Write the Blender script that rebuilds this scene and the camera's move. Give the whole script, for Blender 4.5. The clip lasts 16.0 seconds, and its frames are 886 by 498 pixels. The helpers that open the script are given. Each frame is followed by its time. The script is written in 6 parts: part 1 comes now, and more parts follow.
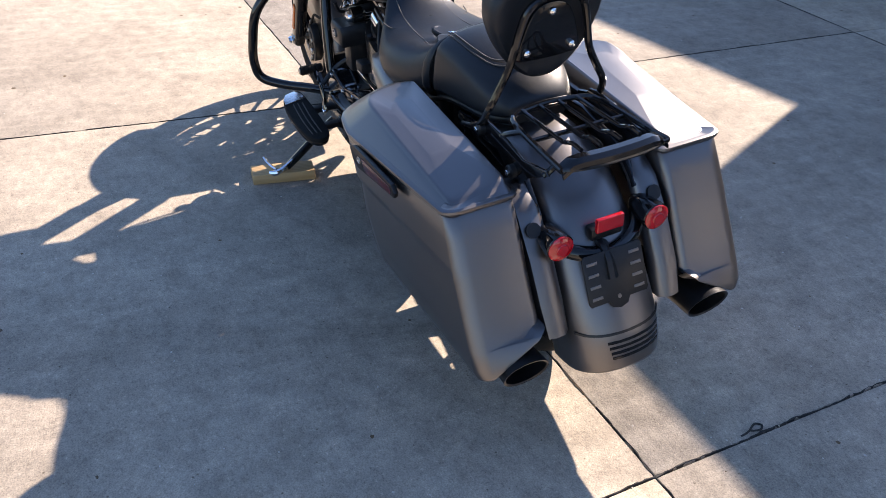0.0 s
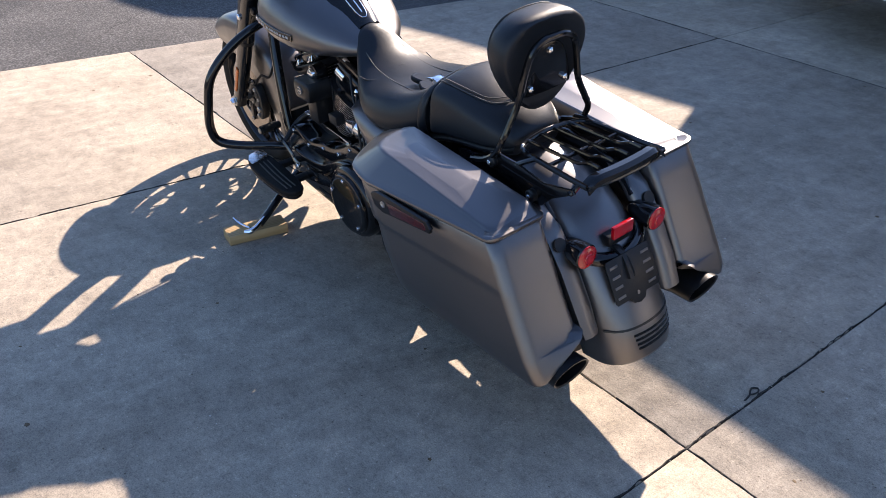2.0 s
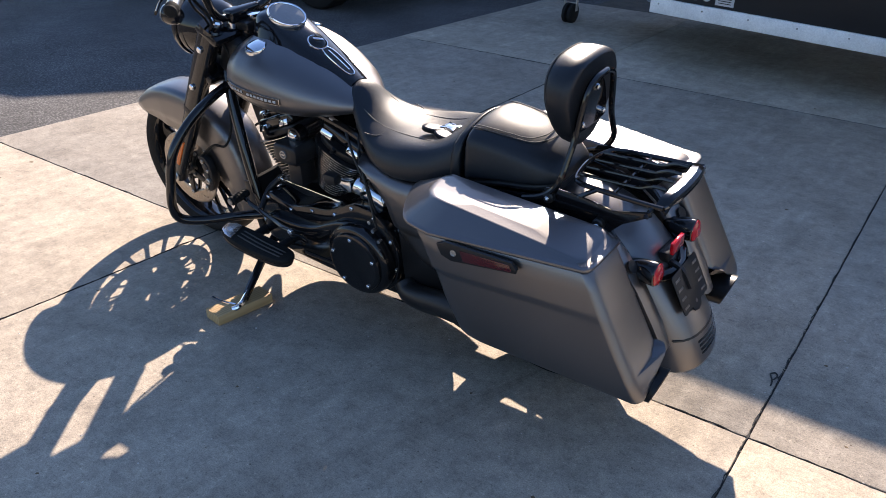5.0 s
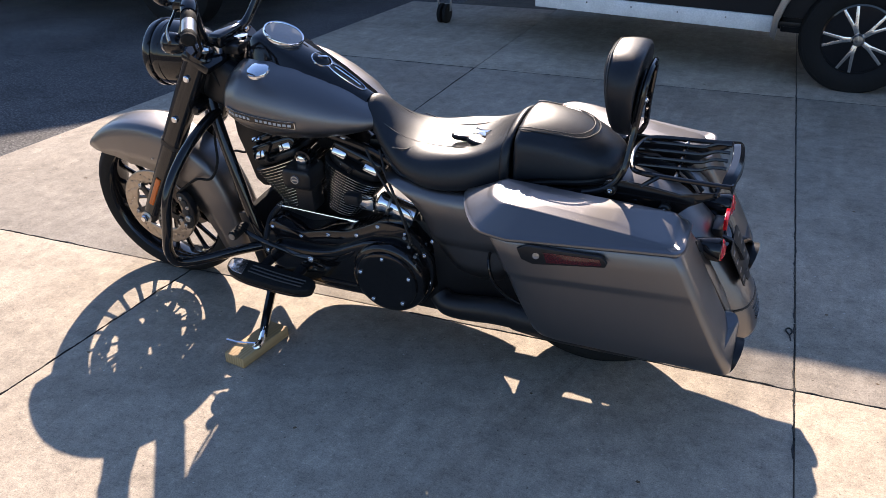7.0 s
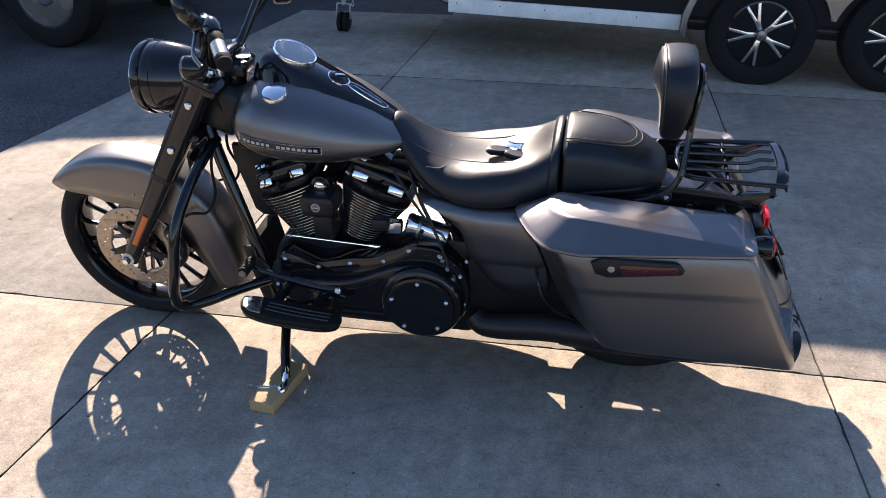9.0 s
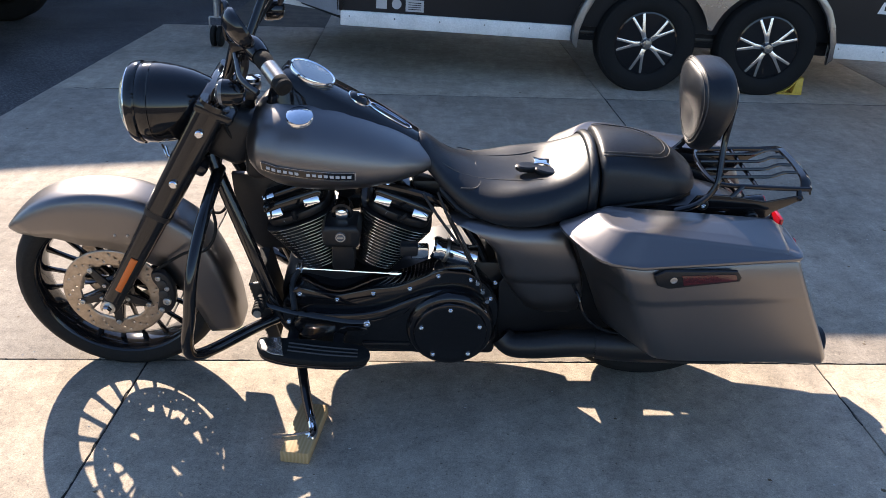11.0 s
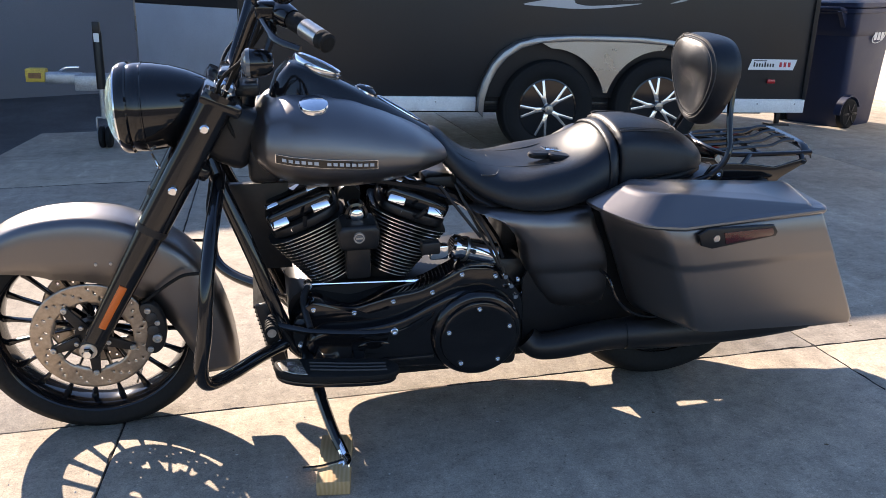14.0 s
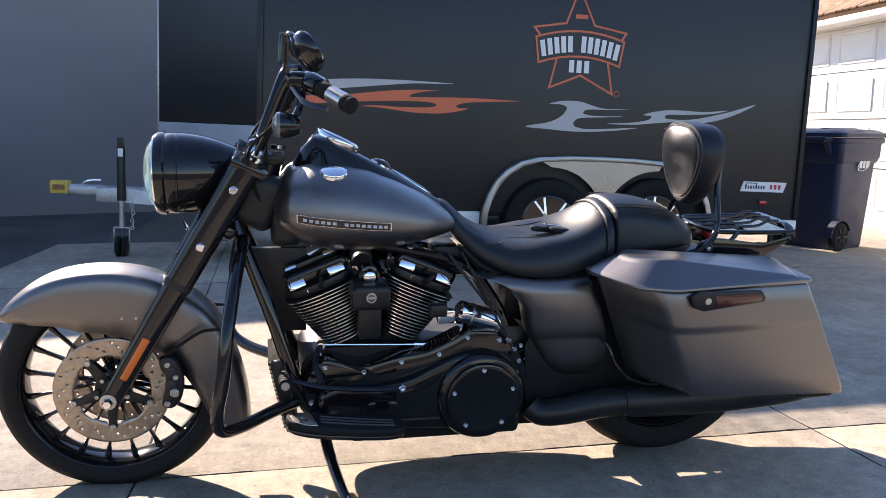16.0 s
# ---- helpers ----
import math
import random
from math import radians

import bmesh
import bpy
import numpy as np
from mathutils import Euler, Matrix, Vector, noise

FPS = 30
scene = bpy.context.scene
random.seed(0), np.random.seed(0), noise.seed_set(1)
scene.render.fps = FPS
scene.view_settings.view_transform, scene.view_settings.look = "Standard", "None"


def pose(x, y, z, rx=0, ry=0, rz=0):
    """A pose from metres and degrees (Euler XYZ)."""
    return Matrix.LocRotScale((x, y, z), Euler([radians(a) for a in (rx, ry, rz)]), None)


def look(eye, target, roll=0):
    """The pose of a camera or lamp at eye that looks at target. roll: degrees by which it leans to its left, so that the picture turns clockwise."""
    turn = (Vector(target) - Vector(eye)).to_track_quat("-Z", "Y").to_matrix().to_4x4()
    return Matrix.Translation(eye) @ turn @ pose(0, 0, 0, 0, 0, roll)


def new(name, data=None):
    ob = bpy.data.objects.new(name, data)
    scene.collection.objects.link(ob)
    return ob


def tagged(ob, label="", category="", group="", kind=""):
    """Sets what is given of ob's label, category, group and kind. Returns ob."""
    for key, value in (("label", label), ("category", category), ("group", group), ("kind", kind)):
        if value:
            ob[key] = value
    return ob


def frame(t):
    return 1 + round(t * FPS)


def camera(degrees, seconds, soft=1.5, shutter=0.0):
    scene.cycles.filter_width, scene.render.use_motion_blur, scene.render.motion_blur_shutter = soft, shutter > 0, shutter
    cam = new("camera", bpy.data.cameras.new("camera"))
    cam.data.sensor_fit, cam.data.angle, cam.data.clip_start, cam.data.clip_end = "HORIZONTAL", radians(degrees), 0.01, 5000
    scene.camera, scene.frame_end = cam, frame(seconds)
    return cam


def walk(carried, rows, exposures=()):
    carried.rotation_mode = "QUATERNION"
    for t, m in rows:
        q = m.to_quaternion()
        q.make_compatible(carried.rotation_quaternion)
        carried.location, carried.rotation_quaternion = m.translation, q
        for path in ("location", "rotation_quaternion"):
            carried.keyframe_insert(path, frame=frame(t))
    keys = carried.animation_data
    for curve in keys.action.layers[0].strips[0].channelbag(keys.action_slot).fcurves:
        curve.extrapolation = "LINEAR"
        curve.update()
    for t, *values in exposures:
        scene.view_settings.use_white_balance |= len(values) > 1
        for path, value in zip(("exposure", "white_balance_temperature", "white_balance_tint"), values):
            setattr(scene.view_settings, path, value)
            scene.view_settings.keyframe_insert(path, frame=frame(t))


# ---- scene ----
cam = camera(56.3, 16.0, soft=0.75)
PATH = [
    (0, (1.543, -0.973, 1.468), (0.05, -0.264, 0.342), 3.9),
    (0.5, (1.475, -1.047, 1.474), (0.022, -0.249, 0.356), 4.3),
    (1, (1.463, -1.182, 1.5), (0.048, -0.281, 0.411), 4.0),
    (1.5, (1.483, -1.297, 1.522), (0.088, -0.33, 0.465), 2.6),
    (2, (1.481, -1.375, 1.529), (0.101, -0.372, 0.486), 1.3),
    (2.5, (1.4, -1.411, 1.51), (0.051, -0.353, 0.48), 0.7),
    (3, (1.261, -1.459, 1.515), (-0.028, -0.309, 0.508), 1.2),
    (3.5, (1.202, -1.54, 1.517), (-0.043, -0.322, 0.532), 1.9),
    (4, (1.151, -1.687, 1.533), (-0.027, -0.401, 0.553), 1.4),
    (4.2, (1.143, -1.747, 1.53), (-0.016, -0.436, 0.563), 1.1),
    (6.3, (0.641, -2.05, 1.522), (-0.221, -0.506, 0.588), 0.4),
    (6.5, (0.579, -2.103, 1.533), (-0.23, -0.53, 0.599), 0.0),
    (7, (0.487, -2.182, 1.526), (-0.256, -0.574, 0.598), -0.7),
    (7.5, (0.371, -2.205, 1.524), (-0.309, -0.568, 0.599), -0.8),
    (8, (0.238, -2.208, 1.523), (-0.37, -0.541, 0.598), -0.1),
    (8.5, (0.092, -2.223, 1.52), (-0.446, -0.531, 0.597), 0.3),
    (9, (-0.052, -2.253, 1.528), (-0.465, -0.527, 0.606), -0.1),
    (9.2, (-0.117, -2.246, 1.519), (-0.47, -0.507, 0.596), 0.1),
    (11.3, (-0.727, -2.224, 1.509), (-0.645, -0.434, 0.62), 3.0),
    (11.5, (-0.784, -2.201, 1.503), (-0.655, -0.412, 0.618), 3.4),
    (12, (-0.937, -2.209, 1.497), (-0.761, -0.419, 0.622), 2.4),
    (12.5, (-1.099, -2.244, 1.522), (-0.857, -0.448, 0.675), 1.4),
    (13, (-1.065, -2.224, 1.463), (-0.814, -0.399, 0.686), 1.5),
    (13.5, (-1.054, -2.21, 1.315), (-0.787, -0.35, 0.63), 0.8),
    (14, (-1.054, -2.2, 1.136), (-0.715, -0.325, 0.528), -0.0),
    (14.5, (-1.055, -2.259, 1.018), (-0.666, -0.362, 0.517), -0.8),
    (15, (-1.099, -2.313, 0.977), (-0.712, -0.388, 0.594), 0.2),
    (15.5, (-1.105, -2.322, 0.981), (-0.715, -0.385, 0.67), 0.6),
    (16, (-1.099, -2.368, 0.978), (-0.753, -0.419, 0.694), 0.8),
]
walk(cam, [(t, look(eye, target, roll)) for t, eye, target, roll in PATH],
     [(0.0, 1.68, 6450, 20), (2.0, 1.59, 6450, 20), (4.0, 1.55, 6450, 19), (8.0, 1.48, 6500, 20), (12.0, 1.71, 6500, 17), (16.0, 1.72, 6550, 20)])

# ---- world, sun and exposure ----
SUN_TO = Vector((-0.72, 1.468, 1.0)).normalized()
world = bpy.data.worlds.new("world")
scene.world = world
world.use_nodes = True
wn = world.node_tree.nodes
sky = wn.new("ShaderNodeTexSky")
sky.sky_type = "NISHITA"
sky.sun_disc = False
sky.air_density, sky.dust_density, sky.ozone_density = 1.25, 0.3, 5.0
sky.sun_elevation = math.asin(SUN_TO.z)
sky.sun_rotation = math.atan2(SUN_TO.x, SUN_TO.y)
wn["Background"].inputs["Strength"].default_value = 0.082
world.node_tree.links.new(sky.outputs["Color"], wn["Background"].inputs["Color"])
sun_data = bpy.data.lights.new("sun", "SUN")
sun_data.energy = 4.25
sun_data.angle = radians(0.55)
sun_data.color = (1.0, 0.88, 0.70)
sun = new("sun", sun_data)
sun.matrix_world = look(SUN_TO * 30, (0, 0, 0))


# ---- materials ----
def material(name, colour, rough=0.5, metal=0.0, vary=0.12, scale=6.0, fine=120.0, bump=0.0, bump_scale=200.0, rough_vary=0.08, coat=0.0, coat_rough=0.04, coat_ior=1.5, specular=0.5):
    """A surface with broad and fine variation of tone and gloss, and fine relief."""
    m = bpy.data.materials.new(name)
    m.use_nodes = True
    n, l = m.node_tree.nodes, m.node_tree.links
    b = n["Principled BSDF"]
    b.inputs["Roughness"].default_value = rough
    b.inputs["Metallic"].default_value = metal
    b.inputs["Coat Weight"].default_value = coat
    b.inputs["Coat Roughness"].default_value = coat_rough
    b.inputs["Coat IOR"].default_value = coat_ior
    b.inputs["Specular IOR Level"].default_value = specular
    tc = n.new("ShaderNodeTexCoord")
    big = n.new("ShaderNodeTexNoise")
    big.inputs["Scale"].default_value = scale
    big.inputs["Detail"].default_value = 5
    small = n.new("ShaderNodeTexNoise")
    small.inputs["Scale"].default_value = fine
    small.inputs["Detail"].default_value = 3
    add = n.new("ShaderNodeMath")
    add.operation = "ADD"
    ramp = n.new("ShaderNodeMapRange")
    ramp.inputs["From Min"].default_value = 0.7
    ramp.inputs["From Max"].default_value = 1.3
    ramp.inputs["To Min"].default_value = 1 - vary
    ramp.inputs["To Max"].default_value = 1 + vary
    mul = n.new("ShaderNodeVectorMath")
    mul.operation = "SCALE"
    mul.inputs[0].default_value = colour
    for t in (big, small):
        l.new(tc.outputs["Object"], t.inputs["Vector"])
    l.new(big.outputs["Fac"], add.inputs[0])
    l.new(small.outputs["Fac"], add.inputs[1])
    l.new(add.outputs[0], ramp.inputs["Value"])
    l.new(ramp.outputs[0], mul.inputs["Scale"])
    l.new(mul.outputs[0], b.inputs["Base Color"])
    if rough_vary:
        rr = n.new("ShaderNodeMapRange")
        rr.inputs["From Min"].default_value = 0.3
        rr.inputs["From Max"].default_value = 0.7
        rr.inputs["To Min"].default_value = max(0.02, rough - rough_vary)
        rr.inputs["To Max"].default_value = min(1.0, rough + rough_vary)
        l.new(big.outputs["Fac"], rr.inputs["Value"])
        l.new(rr.outputs[0], b.inputs["Roughness"])
    if bump:
        bn = n.new("ShaderNodeTexNoise")
        bn.inputs["Scale"].default_value = bump_scale
        bn.inputs["Detail"].default_value = 4
        bp = n.new("ShaderNodeBump")
        bp.inputs["Strength"].default_value = bump
        bp.inputs["Distance"].default_value = 0.002
        l.new(tc.outputs["Object"], bn.inputs["Vector"])
        l.new(bn.outputs["Fac"], bp.inputs["Height"])
        l.new(bp.outputs[0], b.inputs["Normal"])
    return m


def concrete_material():
    """Broomed tan concrete: slab-to-slab tone, cloudy stains, exposed sand, pits and pale scuffs."""
    m = bpy.data.materials.new("concrete")
    m.use_nodes = True
    n, l = m.node_tree.nodes, m.node_tree.links
    b = n["Principled BSDF"]
    b.inputs["Roughness"].default_value = 0.85
    b.inputs["Specular IOR Level"].default_value = 0.3
    geo = n.new("ShaderNodeNewGeometry")

    def noise_node(scale, detail=6, rough=0.6):
        t = n.new("ShaderNodeTexNoise")
        t.inputs["Scale"].default_value = scale
        t.inputs["Detail"].default_value = detail
        t.inputs["Roughness"].default_value = rough
        l.new(geo.outputs["Position"], t.inputs["Vector"])
        return t

    def ramp(src, stops):
        r = n.new("ShaderNodeValToRGB")
        r.color_ramp.elements[0].position, r.color_ramp.elements[0].color = stops[0][0], (*stops[0][1], 1)
        r.color_ramp.elements[1].position, r.color_ramp.elements[1].color = stops[-1][0], (*stops[-1][1], 1)
        for p, c in stops[1:-1]:
            r.color_ramp.elements.new(p).color = (*c, 1)
        l.new(src, r.inputs[0])
        return r

    def mix(kind, fac, a, c):
        x = n.new("ShaderNodeMix")
        x.data_type, x.blend_type = "RGBA", kind
        if isinstance(fac, float):
            x.inputs[0].default_value = fac
        else:
            l.new(fac, x.inputs[0])
        l.new(a, x.inputs[6])
        l.new(c, x.inputs[7])
        return x.outputs[2]

    clouds = ramp(noise_node(1.1, 7, 0.65).outputs["Fac"], [(0.3, (0.285, 0.246, 0.198)), (0.5, (0.375, 0.327, 0.265)), (0.72, (0.455, 0.402, 0.33))])
    stains = ramp(noise_node(5.5, 9, 0.75).outputs["Fac"], [(0.3, (0.74, 0.735, 0.73)), (0.5, (0.98, 0.98, 0.98)), (0.72, (1.14, 1.13, 1.12))])
    sand = ramp(noise_node(230, 2).outputs["Fac"], [(0.3, (0.74, 0.73, 0.72)), (0.5, (1, 1, 1)), (0.70, (1.20, 1.18, 1.15))])
    blotch = ramp(noise_node(17, 8, 0.8).outputs["Fac"], [(0.28, (0.66, 0.66, 0.67)), (0.5, (1, 1, 1)), (0.70, (1.22, 1.21, 1.19))])
    fleck = ramp(noise_node(85, 4, 0.75).outputs["Fac"], [(0.30, (0.66, 0.65, 0.64)), (0.45, (0.97, 0.97, 0.97)), (0.60, (1.04, 1.04, 1.03)), (0.69, (1.50, 1.46, 1.42))])
    vor = n.new("ShaderNodeTexVoronoi")
    vor.inputs["Scale"].default_value = 22
    l.new(geo.outputs["Position"], vor.inputs["Vector"])
    pits = ramp(vor.outputs["Distance"], [(0.0, (0.35, 0.33, 0.3)), (0.05, (0.6, 0.58, 0.55)), (0.075, (1, 1, 1))])
    scuff_map = n.new("ShaderNodeMapping")
    scuff_map.inputs["Scale"].default_value = (9, 1.6, 1)
    scuff_map.inputs["Rotation"].default_value = (0, 0, 0.7)
    l.new(geo.outputs["Position"], scuff_map.inputs["Vector"])
    scuff_tex = n.new("ShaderNodeTexNoise")
    scuff_tex.inputs["Scale"].default_value = 2.2
    scuff_tex.inputs["Detail"].default_value = 8
    l.new(scuff_map.outputs[0], scuff_tex.inputs["Vector"])
    scuffs = ramp(scuff_tex.outputs["Fac"], [(0.35, (0.95, 0.95, 0.95)), (0.55, (1, 1, 1)), (0.72, (1.14, 1.14, 1.14))])
    info = n.new("ShaderNodeObjectInfo")
    tone = ramp(info.outputs["Random"], [(0.0, (0.9, 0.9, 0.91)), (1.0, (1.05, 1.04, 1.02))])
    c = clouds.outputs[0]
    for r in (stains, blotch, fleck, sand, pits, scuffs, tone):
        c = mix("MULTIPLY", 1.0, c, r.outputs[0])
    l.new(c, b.inputs["Base Color"])
    bp = n.new("ShaderNodeBump")
    bp.inputs["Strength"].default_value = 0.4
    bp.inputs["Distance"].default_value = 0.003
    l.new(noise_node(180, 5, 0.7).outputs["Fac"], bp.inputs["Height"])
    l.new(bp.outputs[0], b.inputs["Normal"])
    return m


def asphalt_material():
    """Weathered asphalt: pale worn patches, coarse stone grain and a net of thin cracks."""
    m = material("asphalt", (0.098, 0.094, 0.092), 0.9, vary=0.55, scale=1.6, fine=90, bump=1.0, bump_scale=110, specular=0.35)
    n, l = m.node_tree.nodes, m.node_tree.links
    b = n["Principled BSDF"]
    src = b.inputs["Base Color"].links[0].from_socket
    tc = n.new("ShaderNodeTexCoord")
    warp = n.new("ShaderNodeTexNoise")
    warp.inputs["Scale"].default_value = 3.0
    warp.inputs["Detail"].default_value = 6
    shift = n.new("ShaderNodeVectorMath")
    shift.operation = "MULTIPLY_ADD"
    shift.inputs[1].default_value = (0.5, 0.5, 0.0)
    vor = n.new("ShaderNodeTexVoronoi")
    vor.feature = "DISTANCE_TO_EDGE"
    vor.inputs["Scale"].default_value = 0.7
    crack = n.new("ShaderNodeMapRange")
    crack.inputs["From Min"].default_value = 0.0
    crack.inputs["From Max"].default_value = 0.012
    crack.inputs["To Min"].default_value = 0.72
    stone = n.new("ShaderNodeTexVoronoi")
    stone.inputs["Scale"].default_value = 85
    grain = n.new("ShaderNodeMapRange")
    grain.inputs["From Max"].default_value = 0.6
    grain.inputs["To Min"].default_value = 1.9
    grain.inputs["To Max"].default_value = 0.6
    both = n.new("ShaderNodeMath")
    both.operation = "MULTIPLY"
    mul = n.new("ShaderNodeVectorMath")
    mul.operation = "SCALE"
    l.new(tc.outputs["Object"], warp.inputs["Vector"])
    l.new(warp.outputs["Color"], shift.inputs[0])
    l.new(tc.outputs["Object"], shift.inputs[2])
    l.new(shift.outputs[0], vor.inputs["Vector"])
    l.new(tc.outputs["Object"], stone.inputs["Vector"])
    l.new(vor.outputs["Distance"], crack.inputs["Value"])
    l.new(stone.outputs["Distance"], grain.inputs["Value"])
    l.new(crack.outputs[0], both.inputs[0])
    l.new(grain.outputs[0], both.inputs[1])
    l.new(src, mul.inputs[0])
    l.new(both.outputs[0], mul.inputs["Scale"])
    l.new(mul.outputs[0], b.inputs["Base Color"])
    return m


def wood_material():
    m = material("pine", (0.52, 0.36, 0.17), 0.65, vary=0.1, bump=0.1)
    n, l = m.node_tree.nodes, m.node_tree.links
    tc, wave = n.new("ShaderNodeTexCoord"), n.new("ShaderNodeTexWave")
    wave.inputs["Scale"].default_value = 30
    wave.inputs["Distortion"].default_value = 5
    wave.inputs["Detail"].default_value = 3
    wave.bands_direction = "X"
    mp = n.new("ShaderNodeMapping")
    mp.inputs["Scale"].default_value = (1, 0.08, 1)
    l.new(tc.outputs["Object"], mp.inputs["Vector"])
    l.new(mp.outputs[0], wave.inputs["Vector"])
    r = n.new("ShaderNodeValToRGB")
    r.color_ramp.elements[0].color = (0.37, 0.235, 0.105, 1)
    r.color_ramp.elements[1].color = (0.46, 0.31, 0.15, 1)
    l.new(wave.outputs["Fac"], r.inputs[0])
    l.new(r.outputs[0], n["Principled BSDF"].inputs["Base Color"])
    return m


def glass_material(name, colour, rough=0.03):
    m = bpy.data.materials.new(name)
    m.use_nodes = True
    b = m.node_tree.nodes["Principled BSDF"]
    b.inputs["Base Color"].default_value = (*colour, 1)
    b.inputs["Transmission Weight"].default_value = 0.85
    b.inputs["Roughness"].default_value = rough
    b.inputs["IOR"].default_value = 1.45
    return m


CONCRETE = concrete_material()
ASPHALT = asphalt_material()
DIRT = material("joint_dirt", (0.10, 0.085, 0.068), 0.95, vary=0.5, scale=9, fine=160, bump=0.6)
TAR = material("joint_tar", (0.03, 0.028, 0.026), 0.9, vary=0.4, bump=0.6)
PAINT = material("charcoal_satin_paint", (0.102, 0.092, 0.091), 0.44, metal=0.95, vary=0.05, fine=900, bump=0.03, bump_scale=1500, rough_vary=0.03, coat=1.0, coat_rough=0.31, coat_ior=1.75)
GLOSS = material("gloss_black", (0.006, 0.006, 0.007), 0.10, vary=0.15, coat=0.3, rough_vary=0.03, specular=0.35)
SATIN = material("satin_black", (0.010, 0.010, 0.011), 0.38, vary=0.25, bump=0.05, specular=0.35)
WRINKLE = material("wrinkle_black", (0.014, 0.014, 0.014), 0.5, vary=0.2, bump=0.35, bump_scale=500)
LEATHER = material("black_leather", (0.0085, 0.0105, 0.0140), 0.43, vary=0.2, bump=0.2, bump_scale=480, rough_vary=0.08, specular=0.36, coat=0.05, coat_rough=0.30, coat_ior=1.5)
THREAD = material("grey_thread", (0.045, 0.045, 0.045), 0.7)
COOLER = material("cooler_black", (.012, .012, .012), .85, 0, .1, 20, 200, .1, 300, specular=.12)
RUBBER = material("tyre_rubber", (0.010, 0.010, 0.010), 0.75, vary=0.3, bump=0.2, bump_scale=240, specular=0.2)
CHROME = material("chrome", (0.75, 0.76, 0.78), 0.08, metal=1.0, vary=0.05, rough_vary=0.04)
STEEL = material("brushed_steel", (0.50, 0.48, 0.45), 0.33, metal=1.0, vary=0.15, bump=0.1)
ROTOR = material("brake_rotor_steel", (0.36, 0.31, 0.26), 0.38, metal=1.0, vary=0.2, scale=20, bump=0.15)
ALU = material("mill_aluminium", (0.30, 0.293, 0.285), 0.30, metal=0.95, vary=0.16, scale=3, bump=0.08)
MACHINED = material("machined_edge", (0.72, 0.70, 0.68), 0.25, metal=1.0, vary=0.1)
RED = material("red_lens", (0.42, 0.006, 0.012), 0.12, vary=0.12, fine=300, coat=0.6)
DARKRED = material("dark_red_reflector", (0.055, 0.003, 0.005), 0.18, vary=0.3, fine=500, coat=0.5)
ORANGE = material("amber_reflector", (0.62, 0.13, 0.02), 0.25, vary=0.15, fine=500)
LENS = glass_material("clear_lens", (0.82, 0.95, 0.9))
DIALGLASS = material("dial_glass", (0.10, 0.11, 0.12), 0.08, vary=0.1, coat=0.6)
PINE = wood_material()
TRAILER = material("black_trailer_skin", (0.012, 0.012, 0.0135), 0.40, vary=0.2, scale=1.5, rough_vary=0.06)
STONEGUARD = material("grey_stoneguard", (0.34, 0.36, 0.39), 0.45, metal=0.3, vary=0.12, bump=0.25, bump_scale=90)
WHITEMETAL = material("white_painted_rail", (0.72, 0.72, 0.70), 0.5, vary=0.14, scale=9)
DECAL_GREY = material("silver_vinyl", (0.42, 0.42, 0.43), 0.4, vary=0.05)
DECAL_WHITE = material("white_vinyl", (0.75, 0.75, 0.74), 0.45, vary=0.05)
DECAL_ORANGE = material("orange_vinyl", (0.62, 0.13, 0.05), 0.4, vary=0.06)
DECAL_RED = material("red_vinyl", (0.5, 0.03, 0.04), 0.4, vary=0.06)
DECAL_BLACK = material("black_ink", (0.02, 0.02, 0.02), 0.5)
YELLOW = material("yellow_paint", (0.62, 0.42, 0.06), 0.5, vary=0.25, scale=30)
RUST = material("worn_label", (0.25, 0.12, 0.05), 0.7, vary=0.3, scale=40)
GALV = material("galvanised_steel", (0.42, 0.43, 0.44), 0.45, metal=0.8, vary=0.25, scale=14)
BLUEBIN = material("navy_plastic", (0.018, 0.026, 0.062), 0.5, vary=0.15, bump=0.15, bump_scale=300)
WHITEDOOR = material("white_door_paint", (0.80, 0.80, 0.78), 0.5, vary=0.04, bump=0.05)
STUCCO = material("white_stucco", (0.76, 0.75, 0.72), 0.85, vary=0.06, bump=0.5, bump_scale=70)
SHAKE = material("cedar_shake", (0.30, 0.19, 0.11), 0.85, vary=0.3, scale=4, fine=50, bump=0.4, bump_scale=60)
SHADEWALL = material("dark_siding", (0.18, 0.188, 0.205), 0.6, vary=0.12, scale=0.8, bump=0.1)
TRUCKPAINT = material("grey_truck_paint", (0.11, 0.115, 0.12), 0.3, metal=0.3, vary=0.06, coat=0.4)
LEAF = material("dry_leaf", (0.12, 0.08, 0.04), 0.8, vary=0.4)
PEBBLE = material("pale_grit", (0.5, 0.46, 0.4), 0.8, vary=0.3)


# ---- mesh helpers ----
def link_mesh(name, bm, mat, parent=None, label="", angle=35, solid=0.0):
    me = bpy.data.meshes.new(name)
    bmesh.ops.recalc_face_normals(bm, faces=bm.faces)
    bm.to_mesh(me)
    bm.free()
    for p in me.polygons:
        p.use_smooth = True
    me.set_sharp_from_angle(angle=radians(angle))
    me.materials.append(mat)
    ob = new(name, me)
    if parent:
        ob.parent = parent
    if label:
        ob["label"] = label
    if solid:
        s = ob.modifiers.new("thickness", "SOLIDIFY")
        s.thickness, s.offset = solid, -1
    return ob


def part(name, bm, mat, parent, label="", angle=35, solid=0.0):
    return link_mesh(name, bm, mat, parent, label, angle, solid)


